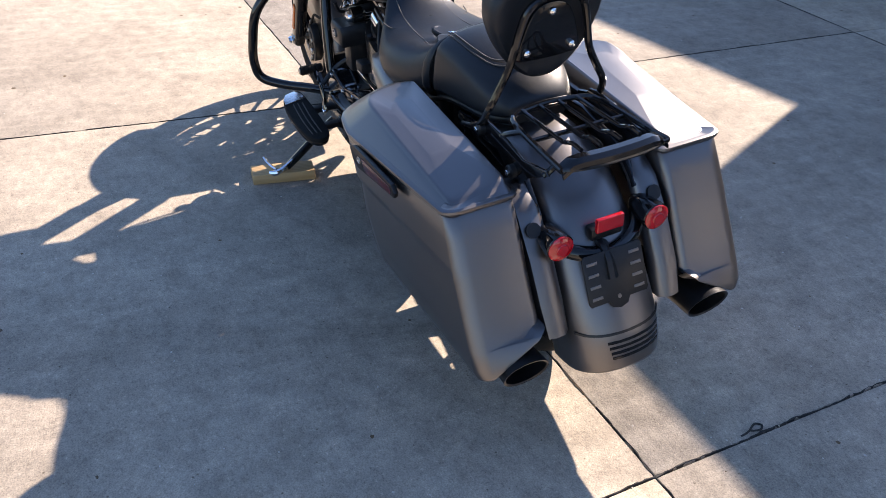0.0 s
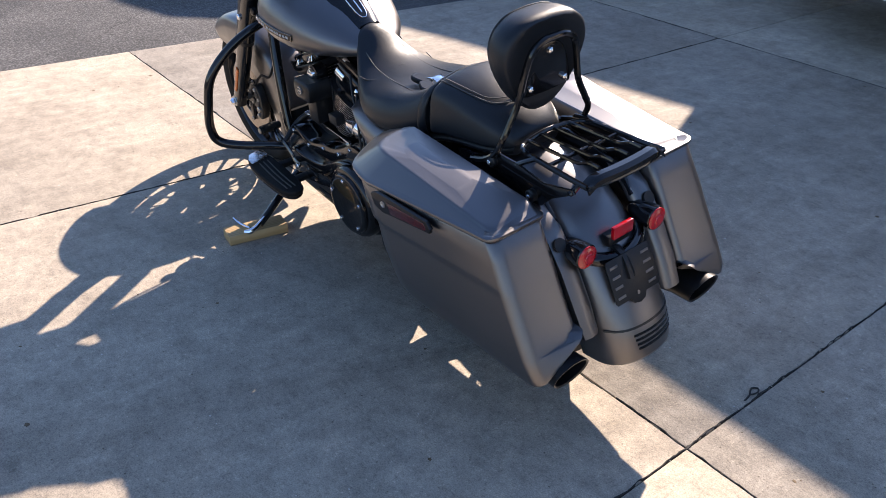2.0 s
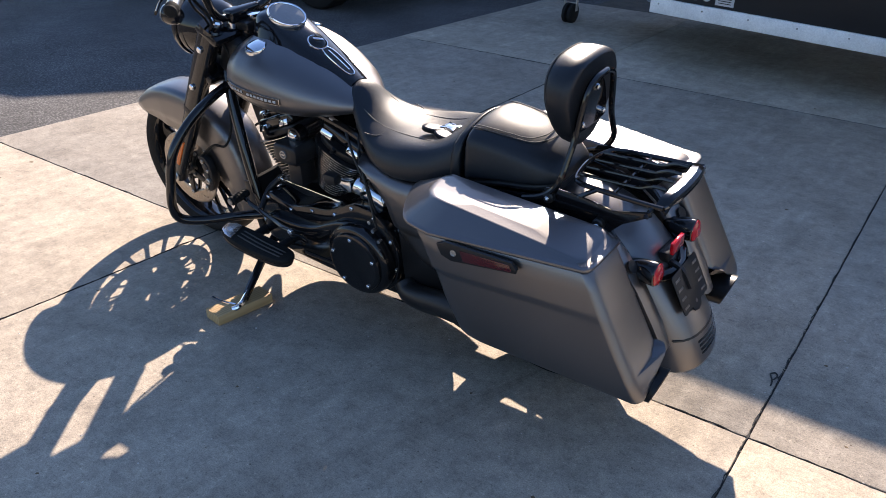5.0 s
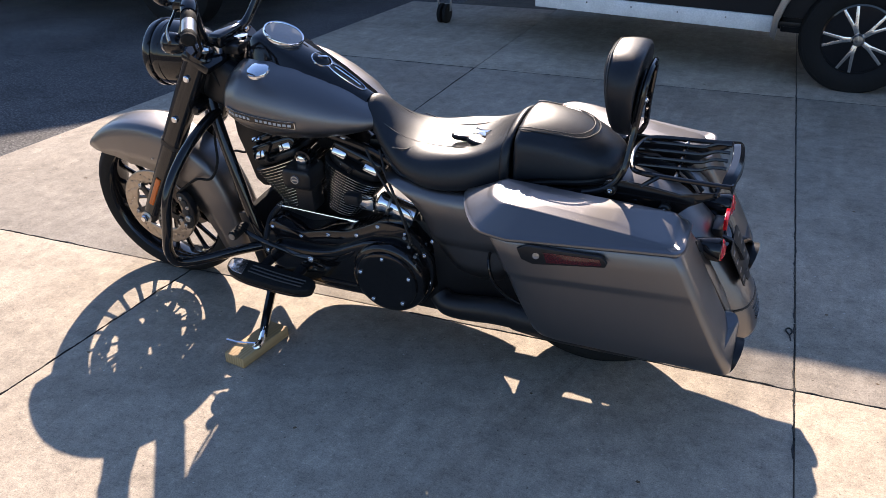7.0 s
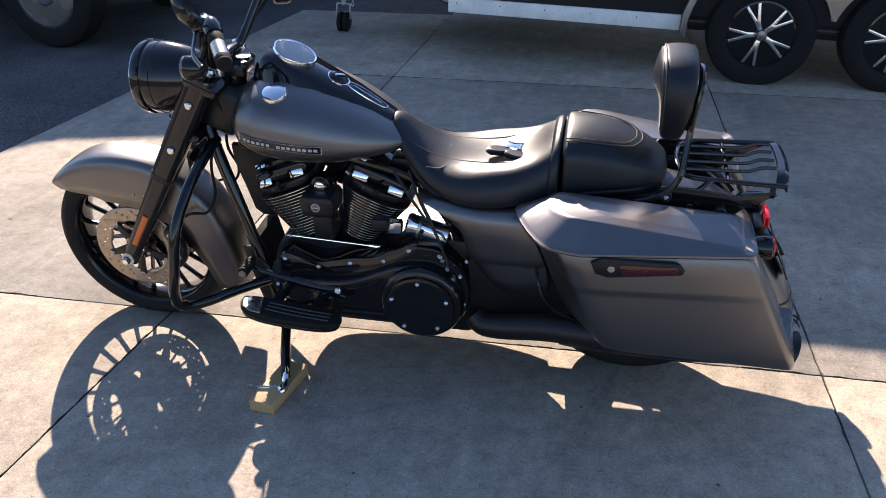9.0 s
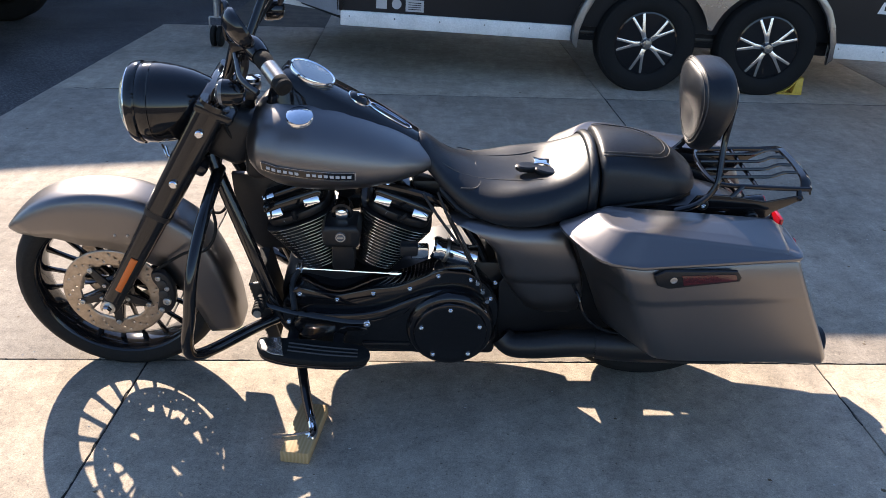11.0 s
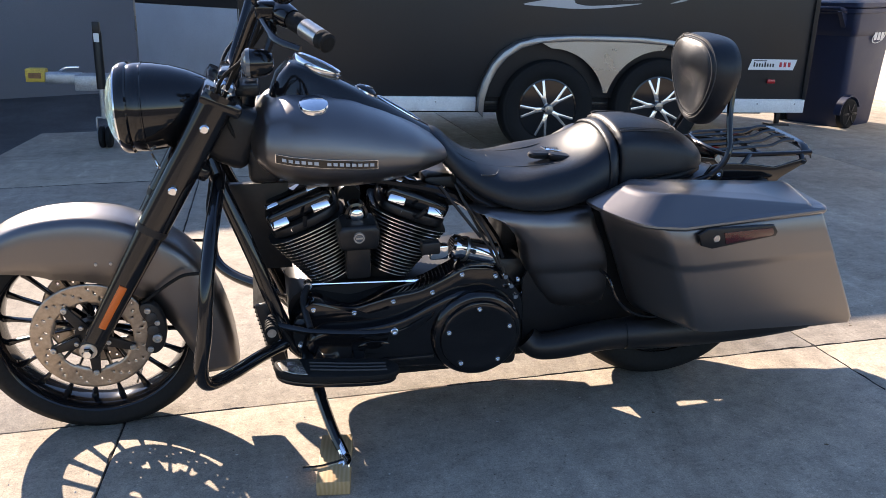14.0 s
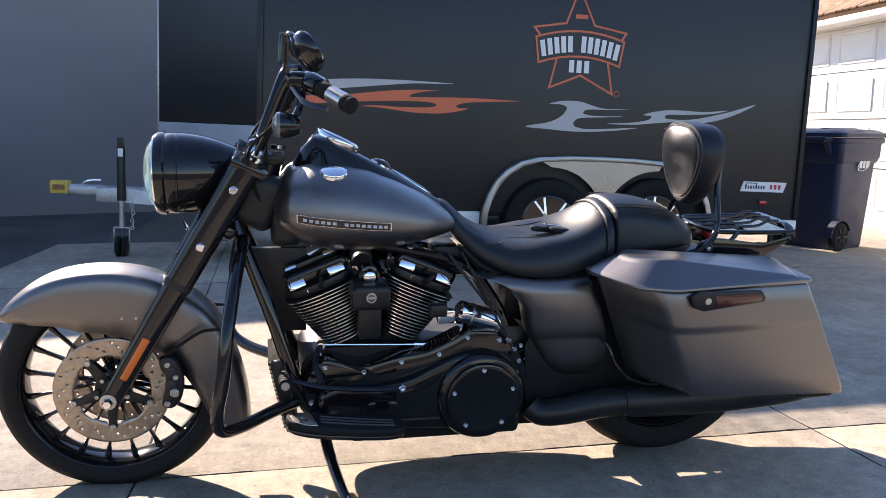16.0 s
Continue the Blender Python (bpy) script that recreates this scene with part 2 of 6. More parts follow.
def repeat(ob, m):
    """Another part on the same mesh, under the same parent."""
    c = ob.copy()
    scene.collection.objects.link(c)
    c.matrix_basis = m
    return c


def thing(name, label, category, m=None, kind="", group=""):
    e = new(name)
    e.empty_display_size = 0.1
    if m is not None:
        e.matrix_world = m
    return tagged(e, label, category, group, kind)


def spline(pts, steps=6, closed=False):
    """Smooth points through the given ones."""
    p = [Vector(q) for q in pts]
    n, out = len(p), []
    for i in range(n if closed else n - 1):
        a, b, c, d = (p[(i + k) % n] if closed else p[min(max(i + k, 0), n - 1)] for k in (-1, 0, 1, 2))
        for s in range(steps):
            t = s / steps
            out.append(0.5 * (2 * b + (c - a) * t + (2 * a - 5 * b + 4 * c - d) * t * t + (3 * b - a - 3 * c + d) * t ** 3))
    if not closed:
        out.append(p[-1])
    return out


def interp(x, table):
    xs = [r[0] for r in table]
    return float(np.interp(x, xs, [r[1] for r in table]))


def skin(rings, closed=True, caps=True, loop=False):
    """Skin rings of equal count into one mesh."""
    bm = bmesh.new()
    vs = [[bm.verts.new(p) for p in r] for r in rings]
    k = len(vs[0])
    pairs = list(zip(vs, vs[1:])) + ([(vs[-1], vs[0])] if loop else [])
    for a, b in pairs:
        for i in range(k if closed else k - 1):
            j = (i + 1) % k
            bm.faces.new((a[i], a[j], b[j], b[i]))
    if caps and closed and not loop:
        bm.faces.new(vs[0][::-1])
        bm.faces.new(vs[-1])
    return bm


def tube(pts, r, seg=10, steps=6, closed=False, flat=1.0):
    """A bent round bar; r is a number or a function of the run from 0 to 1."""
    p = spline(pts, steps, closed) if steps > 1 else [Vector(q) for q in pts]
    rings, up = [], None
    n = len(p)
    for i, q in enumerate(p):
        d = (p[(i + 1) % n] - p[i - 1]) if closed else (p[min(i + 1, n - 1)] - p[max(i - 1, 0)])
        d.normalize()
        if up is None:
            up = d.orthogonal().normalized()
        up = (up - d * up.dot(d)).normalized()
        side = d.cross(up)
        rad = r(i / (n - 1)) if callable(r) else r
        rings.append([q + up * (rad * math.cos(a)) + side * (rad * flat * math.sin(a)) for a in (2 * math.pi * k / seg for k in range(seg))])
    return skin(rings, caps=not closed, loop=closed)


def lathe(profile, centre, axis="y", seg=32, closed=False):
    """Turn (radius, along) pairs about an axis through centre."""
    c = Vector(centre)
    d = {"x": Vector((1, 0, 0)), "y": Vector((0, 1, 0)), "z": Vector((0, 0, 1))}[axis] if isinstance(axis, str) else Vector(axis).normalized()
    u = d.orthogonal().normalized() if not isinstance(axis, str) else {"x": Vector((0, 1, 0)), "y": Vector((1, 0, 0)), "z": Vector((1, 0, 0))}[axis]
    v = d.cross(u)
    rings = [[c + d * h + (u * math.cos(a) + v * math.sin(a)) * max(r, 1e-4) for a in (2 * math.pi * k / seg for k in range(seg))] for r, h in profile]
    return skin(rings, caps=not closed, loop=closed)


def rbox(size, centre=(0, 0, 0), bevel=0.004, segs=2, m=None):
    bm = bmesh.new()
    bmesh.ops.create_cube(bm, size=1)
    bmesh.ops.scale(bm, vec=size, verts=bm.verts)
    if bevel:
        bmesh.ops.bevel(bm, geom=bm.edges[:], offset=bevel, segments=segs, affect="EDGES", profile=0.5)
    if m is not None:
        bmesh.ops.transform(bm, matrix=m, verts=bm.verts)
    bmesh.ops.translate(bm, vec=centre, verts=bm.verts)
    return bm


def plate(outline, y0, y1, bevel=0.003, axis="y"):
    """A flat plate from an outline in (x, z) between two depths, with eased edges; axis z takes (x, y)."""
    bm = bmesh.new()
    put = (lambda a, b, h: (a, h, b)) if axis == "y" else ((lambda a, b, h: (a, b, h)) if axis == "z" else (lambda a, b, h: (h, a, b)))
    vs = [bm.verts.new(put(a, b, y0)) for a, b in outline]
    f = bm.faces.new(vs)
    r = bmesh.ops.extrude_face_region(bm, geom=[f])
    top = [g for g in r["geom"] if isinstance(g, bmesh.types.BMVert)]
    bmesh.ops.translate(bm, vec=Vector(put(0, 0, y1 - y0)), verts=top)
    if bevel:
        rim = [e for e in bm.edges if abs((e.verts[0].co - e.verts[1].co).dot(Vector(put(0, 0, 1)))) < 1e-6]
        bmesh.ops.bevel(bm, geom=rim, offset=bevel, segments=2, affect="EDGES", profile=0.5)
    return bm


def smooth2(pts, steps=5):
    return [(p.x, p.y) for p in spline([(a, b, 0) for a, b in pts], steps, True)]


def mirror(bm):
    bmesh.ops.scale(bm, vec=(1, -1, 1), verts=bm.verts)
    bmesh.ops.reverse_faces(bm, faces=bm.faces)
    return bm

# ---- ground, driveway, buildings ----
def sheet(name, x0, y0, x1, y1, z, mat, label, category):
    bm = bmesh.new()
    bm.faces.new([bm.verts.new(p) for p in ((x0, y0, z), (x1, y0, z), (x1, y1, z), (x0, y1, z))])
    return tagged(link_mesh(name, bm, mat), label, category, kind="structure")


sheet("ground", -900, -900, 900, 900, -0.014, ASPHALT, "dark worn asphalt lane beside the driveway", "asphalt")


def prism(name, outline, z0, z1, mat, parent, label="", bevel=0.0):
    return part(name, plate(outline, z0, z1, bevel, "z"), mat, parent, label)


def dark_house():
    h = thing("dark_house", "tall dark-sided outbuilding in shade behind the trailer", "building", kind="structure")
    a, b = Vector((-9.5, 5.35)), Vector((-0.6, 8.55))
    d = (b - a).normalized()
    nrm = Vector((-d.y, d.x))
    pts = [a, b, b + nrm * 6, a + nrm * 6]
    prism("wall", [tuple(p) for p in pts], -0.02, 3.45, SHADEWALL, h)
    o = 0.05
    # Roof is unseen; its stepped front edge is drawn to cast the asphalt shadow.
    prism("roof", [(-9.6, 4.62), (-6.89, 5.37), (-6.44, 5.51), (-6.03, 6.04), (-5.62, 6.56), (-5.1, 6.73), (-4.26, 6.93), (-0.55, 7.77)] + [tuple(p) for p in (b + d * o + nrm * (6 + o), a - d * o + nrm * (6 + o))], 3.452, 3.55, SATIN, h)


dark_house()


def garage():
    """White garage: its door faces the driveway, under a shake roof with a boxed eave."""
    a, d = Vector((4.862, 4.30)), Vector((0.015, 1.0)).normalized()
    m = Matrix.Translation((a.x, a.y, 0)) @ Matrix.Rotation(math.atan2(d.y, d.x), 4, "Z")
    g = thing("garage", "white stucco garage with panelled door and shake roof", "garage", m, kind="structure")
    # local: x along the front, -y into the building, +y towards the driveway
    part("wall", rbox((1.4, 0.2, 2.3), (-1.2, -0.1, 1.15), 0.005), STUCCO, g)
    part("wall", rbox((1.6, 0.2, 2.3), (6.1, -0.1, 1.15), 0.005), STUCCO, g)
    part("wall", rbox((5.8, 0.2, 0.14), (2.4, -0.1, 2.23), 0.005), STUCCO, g, "lintel over the garage door")
    part("back_wall", rbox((8.8, 0.2, 2.3), (2.5, -5.2, 1.15), 0.005), STUCCO, g)
    part("side_wall", rbox((0.2, 4.9, 2.3), (-1.8, -2.66, 1.15), 0.005), STUCCO, g)
    part("side_wall", rbox((0.2, 4.9, 2.3), (6.8, -2.66, 1.15), 0.005), STUCCO, g)
    part("soffit", rbox((9.4, 0.24, 0.02), (2.5, 0.124, 2.185), 0.002), WHITEDOOR, g)
    part("fascia", rbox((9.4, 0.025, 0.06), (2.5, 0.258, 2.205), 0.004), WHITEDOOR, g)
    door = part("garage_door", rbox((5.7, 0.05, 2.155), (2.4, -0.06, 1.0775), 0.004), WHITEDOOR, g, "white panelled sectional garage door")
    first = None
    for r in range(4):
        for c in range(7):
            x, z = 0.05 + c * 0.79, 0.38 + r * 0.52
            if first is None:
                outer = [(-0.3, -0.17), (0.3, -0.17), (0.3, 0.17), (-0.3, 0.17)]
                bm = skin([[(p, 0.0, q) for p, q in outer], [(p, 0.012, q) for p, q in outer], [(p * 0.93, 0.004, q * 0.88) for p, q in outer], [(p * 0.86, 0.010, q * 0.78) for p, q in outer]])
                first = part("panel", bm, WHITEDOOR, door, angle=10)
                first.matrix_basis = pose(x, -0.034, z)
            else:
                repeat(first, pose(x, -0.034, z))
    for r in range(1, 4):
        part("seam", rbox((5.68, 0.006, 0.008), (2.4, -0.034, 0.12 + r * 0.52), 0), SATIN, door)
    # roof: deck, and rows of single shakes near the eave
    slope = radians(22)
    deck = part("roof", rbox((9.4, 3.6, 0.05), (0, 0, 0), 0.004), SHAKE, g)
    deck.matrix_basis = Matrix.Translation((2.5, 0.25, 2.262)) @ Matrix.Rotation(-slope, 4, "X") @ Matrix.Translation((0, -1.8, 0))
    far = part("roof", rbox((9.4, 3.6, 0.05), (0, 0, 0), 0.004), SHAKE, g)
    far.matrix_basis = Matrix.Translation((2.5, -5.55, 2.262)) @ Matrix.Rotation(slope, 4, "X") @ Matrix.Translation((0, 1.8, 0))
    shake = None
    rng = random.Random(4)
    for r in range(5):
        x = -1.0 + (r % 2) * 0.07
        while x < 3.4:
            w = rng.uniform(0.85, 1.15)
            mm = Matrix.Translation((x, 0.29, 2.285)) @ Matrix.Rotation(-slope, 4, "X") @ pose(0, -0.13 - r * 0.13, 0.014 + rng.uniform(0, 0.006), -4, 0, rng.uniform(-2, 2)) @ Matrix.Diagonal((w, 1, 1, 1))
            if shake is None:
                shake = part("shake", rbox((0.105, 0.26, 0.02), (0, 0, 0), 0.003, 1), SHAKE, g)
                shake.matrix_basis = mm
            else:
                repeat(shake, mm)
            x += 0.118 * w


garage()


# ---- enclosed trailer ----
def wheel_parts(host, name, cx, cy, cz, R, width, rim_r, outward):
    """An off-road trailer wheel: ribbed tyre, dark dish, five forked bright spokes, hub cap."""
    s = outward
    tyre = part(name, lathe([(rim_r, -width * .42), (rim_r + .012, -width * .47), (R * .86, -width * .5), (R * .96, -width * .44), (R, -width * .3), (R, width * .3), (R * .96, width * .44), (R * .86, width * .5), (rim_r + .012, width * .47), (rim_r, width * .42)], (cx, cy, cz), "y", 48, closed=True), RUBBER, host, "black trailer wheel with forked bright spokes")
    for k, rr in enumerate((0.92, 0.86)):
        part("sidewall_rib", lathe([(R * rr, -.003), (R * rr + .006, -.003), (R * rr + .006, .003), (R * rr, .003)], (cx, cy + s * (width * .5 - .004 - .006 * (1 - k)), cz), "y", 48, closed=True), RUBBER, tyre)
    part("dish", lathe([(rim_r + .006, width * .40 * s), (rim_r - .012, width * .42 * s), (rim_r - .03, width * .2 * s), (.07, width * .26 * s), (.02, width * .26 * s)], (cx, cy, cz), "y", 40), GLOSS, tyre)
    spoke = None
    for k in range(5):
        e = rim_r - .012
        bm = plate([(-.014, .03), (.014, .03), (.017, .08), (.046, e - .003), (.029, e), (.001, .098), (-.001, .098), (-.029, e), (-.046, e - .003), (-.017, .08)], 0, .014 * s, .002)
        mm = Matrix.Translation((cx, cy + s * width * .36, cz)) @ Matrix.Rotation(radians(120 + 72 * k + 12 * cx), 4, "Y")
        if spoke is None:
            spoke = part("spoke", bm, MACHINED, tyre)
            spoke.matrix_basis = mm
        else:
            bm.free()
            repeat(spoke, mm)
    part("hub_cap", lathe([(.036, 0), (.036, .03 * s), (.028, .042 * s), (.001, .045 * s)], (cx, cy + s * width * .36, cz), "y", 24), ALU, tyre)
    nut = None
    for k in range(5):
        a = 2 * math.pi * k / 5 + .3
        bm = lathe([(.009, 0), (.009, .012 * s), (.005, .016 * s)], (0, 0, 0), "y", 6)
        mm = Matrix.Translation((cx + .052 * math.cos(a), cy + s * width * .30, cz + .052 * math.sin(a)))
        if nut is None:
            nut = part("wheel_nut", bm, CHROME, tyre)
            nut.matrix_basis = mm
        else:
            bm.free()
            repeat(nut, mm)
    return tyre


def flame(parent, pts, mat, y, label):
    part("flame_decal", plate(smooth2(pts, 5), y, y - .0015, 0), mat, parent, label)


def polyline_strip(pts, w, y0, y1):
    """A mitred closed ribbon outline in (x, z)."""
    n = len(pts)
    P = [Vector(p) for p in pts]
    inner, outer = [], []
    for i in range(n):
        a, b, c = P[i - 1], P[i], P[(i + 1) % n]
        d1, d2 = (b - a).normalized(), (c - b).normalized()
        n1, n2 = Vector((-d1.y, d1.x)), Vector((-d2.y, d2.x))
        q = (n1 + n2)
        q = q / max(0.35, q.length_squared / 2)
        inner.append(b + q * w / 2)
        outer.append(b - q * w / 2)
    bm = bmesh.new()
    rings = [[(p.x, y, p.y) for p in ring] for ring, y in ((inner, y0), (outer, y0), (outer, y1), (inner, y1))]
    vs = [[bm.verts.new(p) for p in r] for r in rings]
    for a, b in zip(vs, vs[1:] + vs[:1]):
        for i in range(n):
            bm.faces.new((a[i], a[(i + 1) % n], b[(i + 1) % n], b[i]))
    return bm


def trailer():
    X0 = 0.6
    base = Matrix.Translation((X0, 3.38, 0)) @ Matrix.Rotation(radians(1.75), 4, "Y")
    t = thing("enclosed_trailer", "black enclosed cargo trailer with flame and star decals", "trailer", base)
    W, top, bot = 1.9, 2.08, 0.395
    xf, xb, xt, yt = -1.97, 2.05, -2.74, W / 2
    nose_b = 0.36
    # skin: side, V nose, rear and roof
    part("side_panel", rbox((xb - xf, .03, top - bot), ((xf + xb) / 2, .015, (top + bot) / 2), .003), TRAILER, t)
    part("side_panel", rbox((xb - xf, .03, top - bot), ((xf + xb) / 2, W - .015, (top + bot) / 2), .003), TRAILER, t)
    part("rear_door", rbox((.03, W - .064, top - bot), (xb - .015, W / 2, (top + bot) / 2), .003), TRAILER, t)
    part("roof", plate([(xf, 0), (xb, 0), (xb, W), (xf, W), (xt, yt + .05), (xt, yt - .05)], top + .002, top + .03, .004, "z"), WHITEMETAL, t)
    part("floor_pan", plate([(xf, .035), (xb - .035, .035), (xb - .035, W - .035), (xf, W - .035), (xt + .04, yt)], nose_b - .03, nose_b, .002, "z"), SATIN, t)
    for s in (0, 1):
        a, b = (Vector((xf, 0)), Vector((xt, yt - .03))) if s == 0 else (Vector((xf, W)), Vector((xt, yt + .03)))
        d = (b - a)
        n = Vector((d.y, -d.x)).normalized() * (.02 if s else -.02)
        for z0, z1, mat, nm in ((nose_b, .93, STONEGUARD, "stone_guard"), (.933, top, TRAILER, "nose_panel")):
            part(nm, plate([tuple(a), tuple(b), tuple(b + n), tuple(a + n)], z0, z1, .002, "z"), mat, t, "grey stone guard on the nose" if mat is STONEGUARD else "")
        off = n * -.25
        part("guard_trim", plate([tuple(a + off), tuple(b + off), tuple(b - off * .0), tuple(a)], .92, .945, 0, "z"), ALU, t)
    part("nose_trim", rbox((.05, .07, top - nose_b), (xt - .006, yt, (top + nose_b) / 2), .008), ALU, t, "pale aluminium strip down the nose")
    for y in (-.004, W + .004):
        part("corner_trim", rbox((.04, .014, top - bot), (xf - .004, y, (top + bot) / 2), .003), SATIN, t)
    part("corner_trim", rbox((.035, .014, top - bot), (xb - .012, -.006, (top + bot) / 2), .003), SATIN, t)
    part("top_rail", rbox((xb - xf, .02, .06), ((xf + xb) / 2, -.008, top - .012), .004), WHITEMETAL, t, "pale aluminium roof rail")
    # lower rail, interrupted by the wheel arches
    for a, b in ((xf, -.43), (1.31, xb)):
        rail = part("lower_rail", rbox((b - a, .05, .098), ((a + b) / 2, .012, .345), .006), WHITEMETAL, t, "scuffed pale aluminium lower rail")
        for k in range(int((b - a) / .3) + 1):
            part("rivet", lathe([(.006, 0), (.005, -.003), (.001, -.004)], (a + .06 + k * .3, -.013, .36), "y", 8), ALU, rail)
    part("lower_rail", rbox((xb - xf, .05, .098), ((xf + xb) / 2, W - .012, .345), .006), WHITEMETAL, t)
    part("chassis_beam", rbox((xb - xf - .1, .06, .1), ((xf + xb) / 2, .5, .27), .004), SATIN, t)
    part("chassis_beam", rbox((xb - xf - .1, .06, .1), ((xf + xb) / 2, W - .5, .27), .004), SATIN, t)
    # double arch fender in bright aluminium, with the centre gusset between the wheels
    left = [(-.43, .30), (-.425, .42), (-.395, .52), (-.345, .62), (-.275, .70), (-.17, .765), (-.04, .80), (.2, .815)]
    outer = left + [(.44, .818)] + [(.88 - x, z) for x, z in left[::-1]]
    inner = [((x - .44) * .96 + .44, z - .035) for x, z in outer]
    part("fender_lip", plate(outer + inner[::-1], -.10, -.06, .006), ALU, t, "bright aluminium fender edge")
    bm = skin([[(x, -.09, z) for x, z in outer], [(x, .0, z + .002) for x, z in outer]], closed=False, caps=False)
    part("fender_top", bm, ALU, t, solid=.004)
    arc = lambda hx, a0, a1: [(hx + .405 * math.cos(radians(a0 + (a1 - a0) * k / 14)), .325 + .405 * math.sin(radians(a0 + (a1 - a0) * k / 14))) for k in range(15)]
    gus = [(-.02, .772), (.2, .788), (.44, .792), (.68, .788), (.90, .772)] + arc(.872, 90, 164) + arc(.066, 16, 90)
    part("fender_gusset", plate(gus, -.075, -.068, 0), ALU, t, "bright aluminium panel between the wheels")
    part("wheel_well", rbox((1.7, .25, .5), (.47, .162, .545), .01), SATIN, t)
    for x in (.066, .872):
        z = .307 + x * math.tan(radians(1.75))
        wheel_parts(t, "trailer_wheel", x, .02, z + .012, .332, .2, .208, -1)
    # side markings
    part("marker_lamp", rbox((.075, .018, .035), (xf + .09, -.009, .585), .006), ORANGE, t, "amber side marker lamp")
    part("marker_lamp", rbox((.06, .018, .03), (1.755, -.009, .522), .006), RED, t, "red side marker lamp")
    part("data_label", rbox((.12, .002, .075), (xf + .49, -.001, .45), 0), DECAL_GREY, t)
    part("data_label", lathe([(.032, 0), (.032, -.002), (.001, -.002)], (xf + .37, -.001, .455), "y", 20), DECAL_GREY, t)
    part("data_label", rbox((.07, .002, .06), (xf + .27, -.001, .45), 0), DECAL_GREY, t)
    for k in range(4):
        part("print", rbox((.085, .001, .005), (xf + .49, -.0025, .428 + k * .014), 0), DECAL_BLACK, t)
    label = part("maker_label", plate([(1.565, .603), (1.59, .678), (1.945, .678), (1.92, .603)], -.0005, -.002, 0), DECAL_WHITE, t, "white label with dark and red marks")
    for k in range(8):
        part("print", rbox((.012, .001, .024 + .010 * (k in (0, 4))), (1.61 + k * .0212, -.0028, .636 + .005 * (k in (0, 4))), 0), DECAL_BLACK, label)
    for k in range(3):
        part("print", rbox((.020, .001, .034), (1.817 + k * .034, -.0028, .641), 0), DECAL_RED, label)
    part("print", rbox((.10, .001, .006), (1.655, -.0028, .667), 0), DECAL_BLACK, label)
    y = -.0006
    flame(t, [(-.13, 1.01), (.035, 1.046), (.12, 1.085), (.165, 1.134), (.163, 1.162), (.12, 1.176), (.04, 1.176), (.11, 1.197), (.195, 1.205), (.28, 1.2), (.385, 1.172), (.475, 1.16), (.66, 1.169), (.495, 1.155), (.335, 1.15), (.296, 1.132), (.305, 1.117), (.39, 1.107), (.6, 1.112), (.455, 1.1), (.285, 1.088), (.233, 1.066), (.226, 1.038), (.257, 1.019), (.375, 1.012), (.707, 1.036), (.55, 1.01), (.375, .994), (.21, .989), (.04, .998)], DECAL_GREY, y, "silver flame decal")
    flame(t, [(.475, 1.056), (.675, 1.073), (.78, 1.094), (.814, 1.115), (.805, 1.127), (.75, 1.131), (.82, 1.154), (.93, 1.173), (1.06, 1.177), (1.22, 1.174), (1.407, 1.193), (1.285, 1.163), (1.11, 1.149), (.953, 1.142), (.919, 1.128), (.934, 1.112), (1.067, 1.11), (1.2, 1.128), (1.42, 1.183), (1.626, 1.246), (1.47, 1.165), (1.29, 1.107), (1.09, 1.078), (1, 1.054), (.917, 1.041), (.98, 1.062), (1.034, 1.084), (1, 1.091), (.85, 1.076), (.675, 1.057)], DECAL_GREY, y - .0006, "silver flame decal")
    flame(t, [(-1.69, 1.143), (-1.47, 1.157), (-1.32, 1.179), (-1.13, 1.206), (-.94, 1.223), (-.765, 1.226), (-.86, 1.215), (-.94, 1.194), (-.965, 1.178), (-.93, 1.174), (-.78, 1.179), (-.54, 1.187), (-.19, 1.182), (-.34, 1.171), (-.54, 1.156), (-.61, 1.141), (-.635, 1.125), (-.61, 1.113), (-.545, 1.114), (-.62, 1.091), (-.735, 1.072), (-.855, 1.067), (-.97, 1.071), (-1.165, 1.091), (-1.29, 1.095), (-1.185, 1.105), (-1.01, 1.102), (-.855, 1.107), (-.785, 1.118), (-.78, 1.134), (-.835, 1.144), (-.97, 1.145), (-1.165, 1.136), (-1.47, 1.112), (-1.69, 1.095)], DECAL_ORANGE, y, "orange flame decal")
    flame(t, [(-1.77, 1.215), (-1.54, 1.26), (-1.32, 1.278), (-1.13, 1.283), (-.94, 1.284), (-.65, 1.277), (-.94, 1.266), (-1.13, 1.245), (-1.32, 1.222), (-1.69, 1.18)], DECAL_GREY, y - .0006, "silver streak decal")
    # star badge: drawn as plain shapes, with bars for its writing
    cx = .243
    outline = [(cx - .03, 1.985), (cx + .095, 1.735), (cx + .335, 1.695), (cx + .205, 1.50), (cx + .255, 1.265), (cx + .01, 1.385), (cx - .215, 1.29), (cx - .17, 1.50), (cx - .345, 1.70), (cx - .115, 1.74)]
    badge = part("star_decal", polyline_strip(outline, .014, y, y - .002), DECAL_ORANGE, t, "orange outlined star badge")
    ban = []
    for k in range(9):
        u = -1 + k / 4
        ban.append((cx - .005 + u * .325, 1.68 - .055 * u * u + .01))
    for k in range(9):
        u = 1 - k / 4
        ban.append((cx - .005 + u * .30, 1.505 - .055 * u * u + .01))
    part("banner", plate(ban, y - .002, y - .004, 0), TRAILER, badge)
    part("banner_edge", polyline_strip(ban, .014, y - .004, y - .0055), DECAL_ORANGE, badge)
